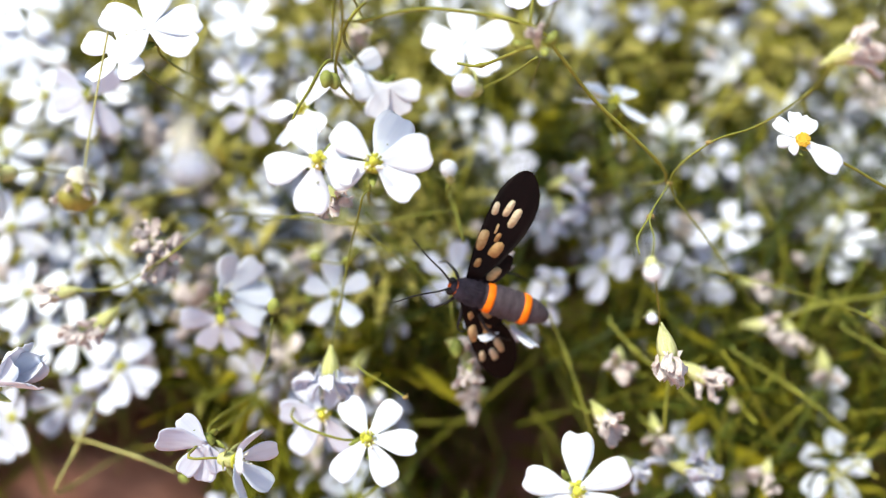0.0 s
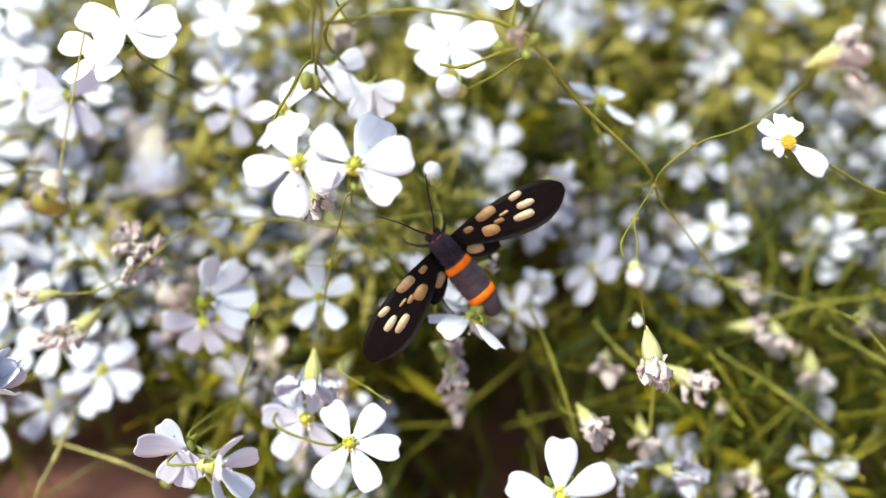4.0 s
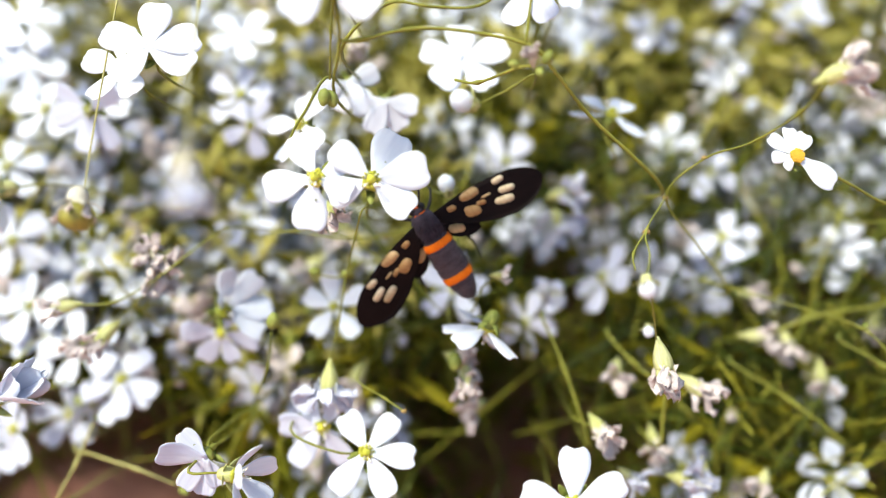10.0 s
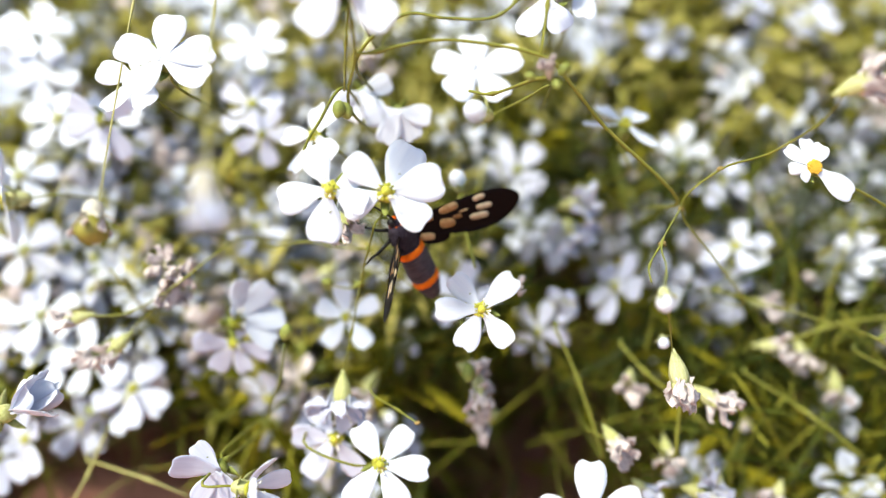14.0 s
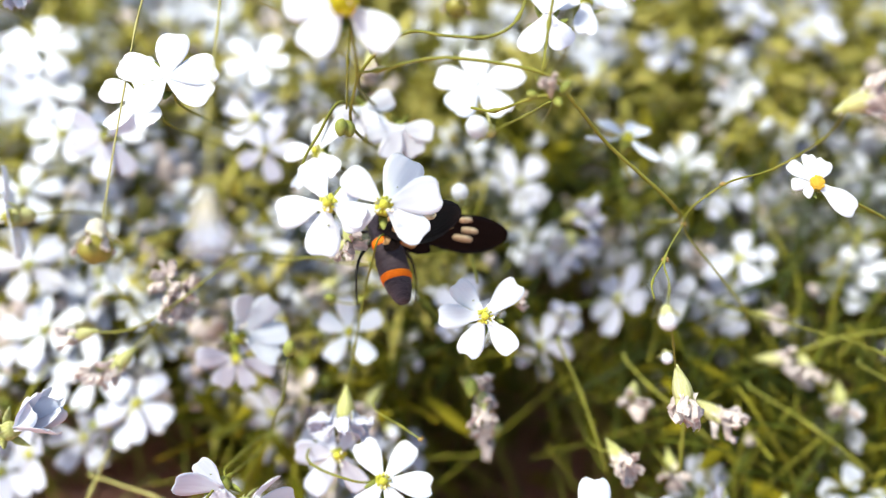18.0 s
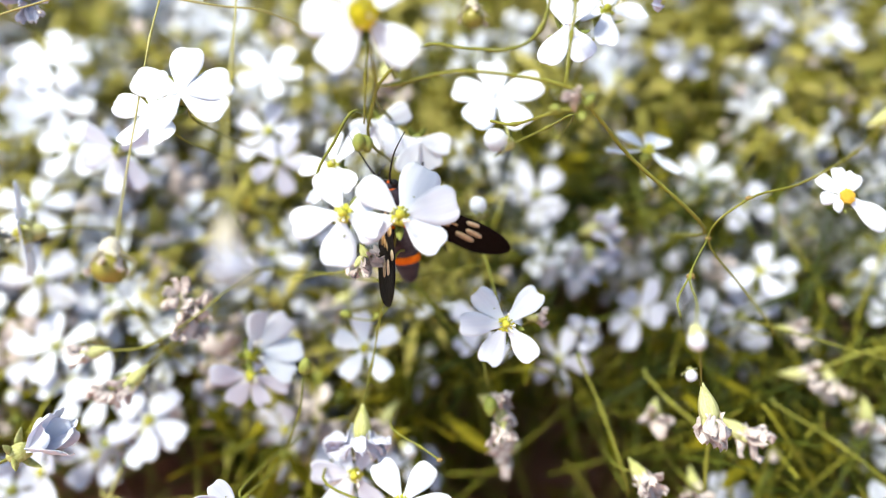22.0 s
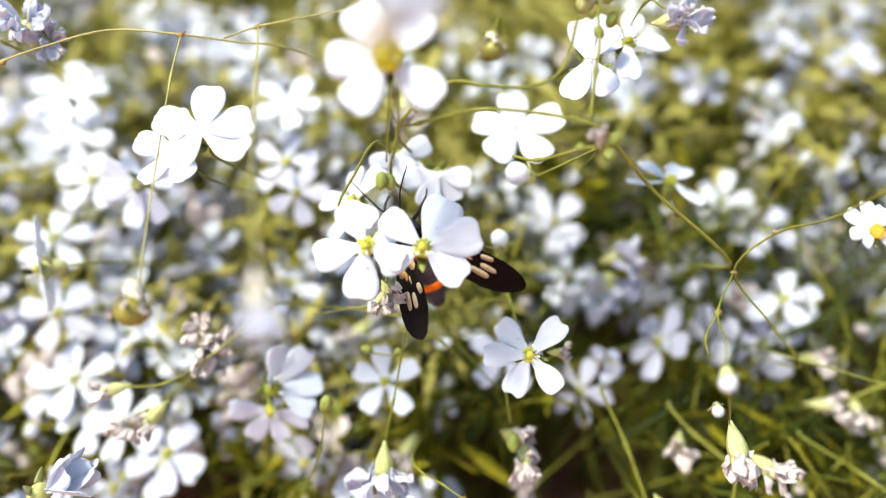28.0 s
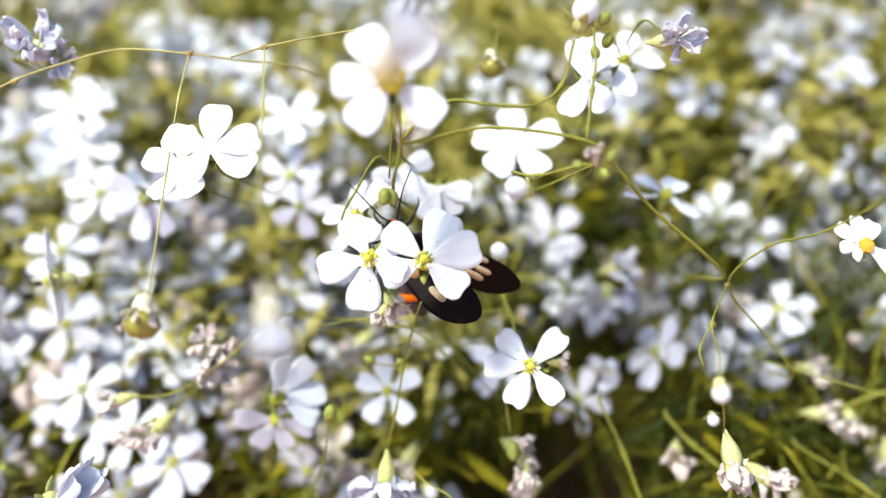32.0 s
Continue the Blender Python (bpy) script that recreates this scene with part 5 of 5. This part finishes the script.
MOTH_ROWS = [
    (0.0, pose(0.00636, 0.00792, 0.12559, -50.4, -22.5, -178.0)),
    (1.0, pose(0.00635, 0.00943, 0.12462, -50.5, -24.1, -178.5)),
    (1.5, pose(0.00651, 0.01009, 0.12442, -50.5, -24.8, -179.1)),
    (2.0, pose(0.00615, 0.01106, 0.12564, -49.5, -29.0, 176.4)),
    (2.5, pose(0.00666, 0.01145, 0.12596, -49.3, -33.7, 173.9)),
    (3.0, pose(0.00597, 0.01184, 0.12673, -49.5, -41.1, 167.9)),
    (3.5, pose(0.00522, 0.01228, 0.12837, -47.2, -47.2, 161.1)),
    (5.5, pose(0.00224, 0.01153, 0.13283, -48.7, -49.9, 158.8)),
    (6.0, pose(0.00152, 0.01143, 0.13347, -46.5, -52.3, 154.4)),
    (7.0, pose(0.00176, 0.01222, 0.13449, -45.8, -54.2, 153.1)),
    (8.0, pose(0.00033, 0.01341, 0.13495, -44.5, -55.2, 150.8)),
    (9.0, pose(-0.00068, 0.01340, 0.13518, -45.6, -53.9, 152.9)),
    (10.0, pose(-0.00043, 0.01365, 0.13515, -46.3, -54.3, 153.6)),
    (10.2, pose(-0.00097, 0.01344, 0.13487, -47.2, -53.9, 155.2)),
    (10.4, pose(-0.00190, 0.01355, 0.13387, -53.8, -51.7, 173.9)),
    (10.6, pose(-0.00327, 0.01301, 0.13343, -43.4, -46.9, 174.7)),
    (11.0, pose(-0.00388, 0.01328, 0.13338, -46.5, -53.3, 175.8)),
    (12.0, pose(-0.00406, 0.01305, 0.13341, -46.1, -52.2, 176.0)),
    (12.5, pose(-0.00517, 0.01295, 0.13349, -49.2, -53.1, 173.2)),
    (13.0, pose(-0.00617, 0.01381, 0.13421, -48.2, -57.0, 169.0)),
    (14.0, pose(-0.00648, 0.01509, 0.13482, -48.8, -68.0, -171.8)),
    (14.5, pose(-0.00618, 0.01592, 0.13604, -50.9, -64.7, -173.4)),
    (15.5, pose(-0.00646, 0.01558, 0.13594, -21.0, -44.4, 138.4)),
    (16.5, pose(-0.00674, 0.01525, 0.13584, -18.4, -18.2, 113.7)),
    (17.0, pose(-0.00814, 0.01578, 0.13637, 6.7, -19.0, 109.9)),
    (17.5, pose(-0.00833, 0.01550, 0.13577, 8.2, -14.1, 103.4)),
    (18.0, pose(-0.01031, 0.01705, 0.13746, 18.2, -26.5, 108.5)),
    (19.0, pose(-0.01117, 0.01754, 0.13786, 23.2, -22.0, 109.4)),
    (19.5, pose(-0.01156, 0.01830, 0.13834, 9.8, -52.8, 111.9)),
    (20.0, pose(-0.01196, 0.01906, 0.13882, -48.0, -78.9, 160.7)),
    (20.5, pose(-0.01109, 0.01984, 0.13912, -55.7, -75.7, 146.9)),
    (21.0, pose(-0.01154, 0.02122, 0.14123, -49.8, -67.9, 123.0)),
    (22.0, pose(-0.01128, 0.02203, 0.14146, -62.7, -74.1, 127.0)),
    (23.5, pose(-0.01148, 0.02266, 0.14094, -45.1, -68.5, 121.4)),
    (25.0, pose(-0.01214, 0.02411, 0.14076, -45.1, -67.5, 123.9)),
    (28.0, pose(-0.01209, 0.02283, 0.14175, -90.9, -69.7, 164.7)),
    (30.0, pose(-0.01161, 0.02135, 0.14260, -100.8, -70.6, 166.6)),
    (31.0, pose(-0.01218, 0.02141, 0.14332, -110.4, -66.6, 179.6)),
    (32.0, pose(-0.01362, 0.02144, 0.14372, -60.8, -74.5, 146.9)),
]
RIGHT_WING_ROWS = [
    (0.0, pose(0.0022, -0.0013, 0.0006, -16.8, 8.5, -5.2)),
    (1.0, pose(0.0022, -0.0013, 0.0006, -14.6, 8.5, 2.0)),
    (1.5, pose(0.0022, -0.0013, 0.0006, -15.6, 8.5, 0.7)),
    (2.0, pose(0.0022, -0.0013, 0.0006, -19.0, 8.5, -7.4)),
    (2.5, pose(0.0022, -0.0013, 0.0006, -20.0, 8.5, -7.6)),
    (3.0, pose(0.0022, -0.0013, 0.0006, -19.8, 8.4, -10.3)),
    (3.5, pose(0.0022, -0.0013, 0.0006, -18.9, 8.4, -9.2)),
    (5.5, pose(0.0022, -0.0013, 0.0006, 17.0, 8.5, -6.4)),
    (6.0, pose(0.0022, -0.0013, 0.0006, 5.4, 8.3, -14.0)),
    (7.0, pose(0.0022, -0.0013, 0.0006, 6.2, 8.3, -14.5)),
    (8.0, pose(0.0022, -0.0013, 0.0006, -15.6, 8.5, -7.6)),
    (9.0, pose(0.0022, -0.0013, 0.0006, -14.9, 8.5, -4.9)),
    (10.0, pose(0.0022, -0.0013, 0.0006, 8.0, 8.5, -6.2)),
    (10.2, pose(0.0022, -0.0013, 0.0006, 10.2, 8.5, -6.5)),
    (10.3, pose(0.0022, -0.0013, 0.0006, -35.9, 35.9, -41.9)),
    (10.4, pose(0.0022, -0.0013, 0.0006, -93.7, 25.5, -90.0)),
    (10.5, pose(0.0022, -0.0013, 0.0006, -83.5, 12.6, -50.5)),
    (10.6, pose(0.0022, -0.0013, 0.0006, -83.8, -3.4, -14.4)),
    (11.0, pose(0.0022, -0.0013, 0.0006, -81.7, 5.3, -13.4)),
    (12.0, pose(0.0022, -0.0013, 0.0006, -81.0, 2.9, -13.7)),
    (12.25, pose(0.0022, -0.0013, 0.0006, -83.5, 15.2, -50.4)),
    (12.5, pose(0.0022, -0.0013, 0.0006, -93.6, 23.4, -90.0)),
    (12.75, pose(0.0022, -0.0013, 0.0006, -39.5, 30.2, -51.8)),
    (13.0, pose(0.0022, -0.0013, 0.0006, 6.3, 7.8, -23.5)),
    (14.0, pose(0.0022, -0.0013, 0.0006, -25.0, -7.8, -10.7)),
    (14.5, pose(0.0022, -0.0013, 0.0006, -32.5, -14.1, -9.9)),
    (16.5, pose(0.0022, -0.0013, 0.0006, -18.9, 1.3, -24.1)),
    (17.0, pose(0.0022, -0.0013, 0.0006, -40.1, -7.6, -20.6)),
    (17.5, pose(0.0022, -0.0013, 0.0006, -34.3, -6.1, -21.4)),
    (17.75, pose(0.0022, -0.0013, 0.0006, -30.6, -31.2, -5.2)),
    (18.0, pose(0.0022, -0.0013, 0.0006, -37.2, -56.1, 16.9)),
    (19.0, pose(0.0022, -0.0013, 0.0006, -47.8, -69.3, 30.6)),
    (19.5, pose(0.0022, -0.0013, 0.0006, -20.5, -44.2, -7.0)),
    (20.0, pose(0.0022, -0.0013, 0.0006, -17.7, -15.7, -22.5)),
    (20.5, pose(0.0022, -0.0013, 0.0006, -1.8, -7.4, -30.3)),
    (21.0, pose(0.0022, -0.0013, 0.0006, 12.8, -19.3, -42.5)),
    (22.0, pose(0.0022, -0.0013, 0.0006, 21.8, -13.7, -39.0)),
    (23.5, pose(0.0022, -0.0013, 0.0006, 9.6, -14.7, -39.3)),
    (25.0, pose(0.0022, -0.0013, 0.0006, 5.6, -14.2, -33.7)),
    (28.0, pose(0.0022, -0.0013, 0.0006, 0.8, -5.7, -38.3)),
    (30.0, pose(0.0022, -0.0013, 0.0006, 8.9, -6.8, -45.7)),
    (31.0, pose(0.0022, -0.0013, 0.0006, 3.1, 8.6, -39.6)),
    (32.0, pose(0.0022, -0.0013, 0.0006, -2.4, -10.1, -31.5)),
]
LEFT_WING_ROWS = [
    (0.0, pose(0.0022, 0.0013, 0.0006, -29.8, 6.0, 45.2)),
    (1.0, pose(0.0022, 0.0013, 0.0006, -31.8, 6.4, 41.6)),
    (1.5, pose(0.0022, 0.0013, 0.0006, -37.3, 4.9, 55.2)),
    (2.0, pose(0.0022, 0.0013, 0.0006, -44.3, 6.4, 41.3)),
    (2.5, pose(0.0022, 0.0013, 0.0006, -46.6, 7.7, 26.2)),
    (3.0, pose(0.0022, 0.0013, 0.0006, -12.5, 8.3, 12.5)),
    (3.5, pose(0.0022, 0.0013, 0.0006, 7.0, 8.4, 10.1)),
    (5.5, pose(0.0022, 0.0013, 0.0006, 10.0, 8.3, 12.7)),
    (6.0, pose(0.0022, 0.0013, 0.0006, 11.1, 8.2, 16.2)),
    (7.0, pose(0.0022, 0.0013, 0.0006, 9.7, 8.2, 17.2)),
    (8.0, pose(0.0022, 0.0013, 0.0006, -12.5, 8.0, 20.8)),
    (9.0, pose(0.0022, 0.0013, 0.0006, -4.1, 7.9, 22.2)),
    (10.0, pose(0.0022, 0.0013, 0.0006, -16.0, 7.9, 23.0)),
    (10.2, pose(0.0022, 0.0013, 0.0006, -21.4, 7.8, 23.9)),
    (10.4, pose(0.0022, 0.0013, 0.0006, 15.4, 7.2, 33.1)),
    (10.6, pose(0.0022, 0.0013, 0.0006, 5.2, 7.6, 27.8)),
    (11.0, pose(0.0022, 0.0013, 0.0006, 8.6, 7.4, 30.1)),
    (12.0, pose(0.0022, 0.0013, 0.0006, 8.7, 7.3, 31.3)),
    (12.5, pose(0.0022, 0.0013, 0.0006, -15.4, 6.3, 42.2)),
    (13.0, pose(0.0022, 0.0013, 0.0006, -26.0, 6.6, 39.2)),
    (13.5, pose(0.0022, 0.0013, 0.0006, 4.8, -19.5, 8.4)),
    (14.0, pose(0.0022, 0.0013, 0.0006, 47.7, -21.5, -34.5)),
    (14.5, pose(0.0022, 0.0013, 0.0006, 59.4, -1.4, -31.7)),
    (15.5, pose(0.0022, 0.0013, 0.0006, 92.8, -15.2, -37.5)),
    (16.5, pose(0.0022, 0.0013, 0.0006, 129.8, -23.2, -50.9)),
    (17.0, pose(0.0022, 0.0013, 0.0006, 130.5, -29.2, -56.8)),
    (17.5, pose(0.0022, 0.0013, 0.0006, 124.5, -29.1, -23.6)),
    (18.0, pose(0.0022, 0.0013, 0.0006, 113.8, -17.9, -23.0)),
    (19.0, pose(0.0022, 0.0013, 0.0006, 120.8, -22.6, -25.2)),
    (19.5, pose(0.0022, 0.0013, 0.0006, 115.0, 7.2, -39.7)),
    (20.0, pose(0.0022, 0.0013, 0.0006, 99.6, 33.9, -60.6)),
    (20.5, pose(0.0022, 0.0013, 0.0006, 109.9, 44.2, -73.3)),
    (21.0, pose(0.0022, 0.0013, 0.0006, 131.1, -6.3, -40.4)),
    (22.0, pose(0.0022, 0.0013, 0.0006, 131.1, -6.3, -40.4)),
    (23.5, pose(0.0022, 0.0013, 0.0006, 131.1, -6.3, -40.4)),
    (25.0, pose(0.0022, 0.0013, 0.0006, 125.0, -3.2, -38.6)),
    (28.0, pose(0.0022, 0.0013, 0.0006, 125.7, 3.9, -49.5)),
    (30.0, pose(0.0022, 0.0013, 0.0006, 135.3, 5.3, -40.4)),
    (31.0, pose(0.0022, 0.0013, 0.0006, 122.7, 22.3, -64.7)),
    (32.0, pose(0.0022, 0.0013, 0.0006, 146.6, 30.1, -53.6)),
]


def sway(root, rows):
    """A slow lean of a sprig about its root; rows of seconds and the millimetres by which its head goes sideways and up."""
    still = root.matrix_basis.copy()
    walk(root, [(t, still @ pose(0, 0, 0, -math.degrees(up / 116), math.degrees(side / 110), 0)) for t, side, up in rows])


def motions():
    walk(moth, MOTH_ROWS)
    walk(right_wing, RIGHT_WING_ROWS)
    walk(left_wing, LEFT_WING_ROWS)
    for wing, rows, s in ((right_hindwing, RIGHT_WING_ROWS, -1), (left_hindwing, LEFT_WING_ROWS, 1)):
        walk(wing, [(t, Matrix.Translation((-0.0020, 0, -0.0006)) @ m @ pose(0, 0, 0, 0, 0, 8 * s)) for t, m in rows])
    walk(perch_head, PERCH_ROWS)
    for k, petal in enumerate(o for o in perch_head.children if o.name.startswith("petal")):
        still = petal.matrix_basis.copy()
        shut = still @ pose(0, 0, 0, (34, 10, 40, 18, 28)[k % 5], 0, 0)
        walk(petal, [(0.0, shut), (10.1, shut), (10.4, still.lerp(shut, 0.5)), (10.7, still), (32.0, still)])
    for root in pair:
        sway(root, [(0.0, 0, 0), (13.0, 0, 0), (19.0, -0.6, 0.7), (25.0, -0.8, 1.7), (32.0, -0.9, 2.1)])
    sway(wing_bud, [(0.0, 0.3, -2.4), (10.2, 0.3, -2.4), (10.6, 0.0, -0.7), (14.0, 0, -0.2), (17.0, 0, 0), (32.0, 0, 0.3)])


motions()
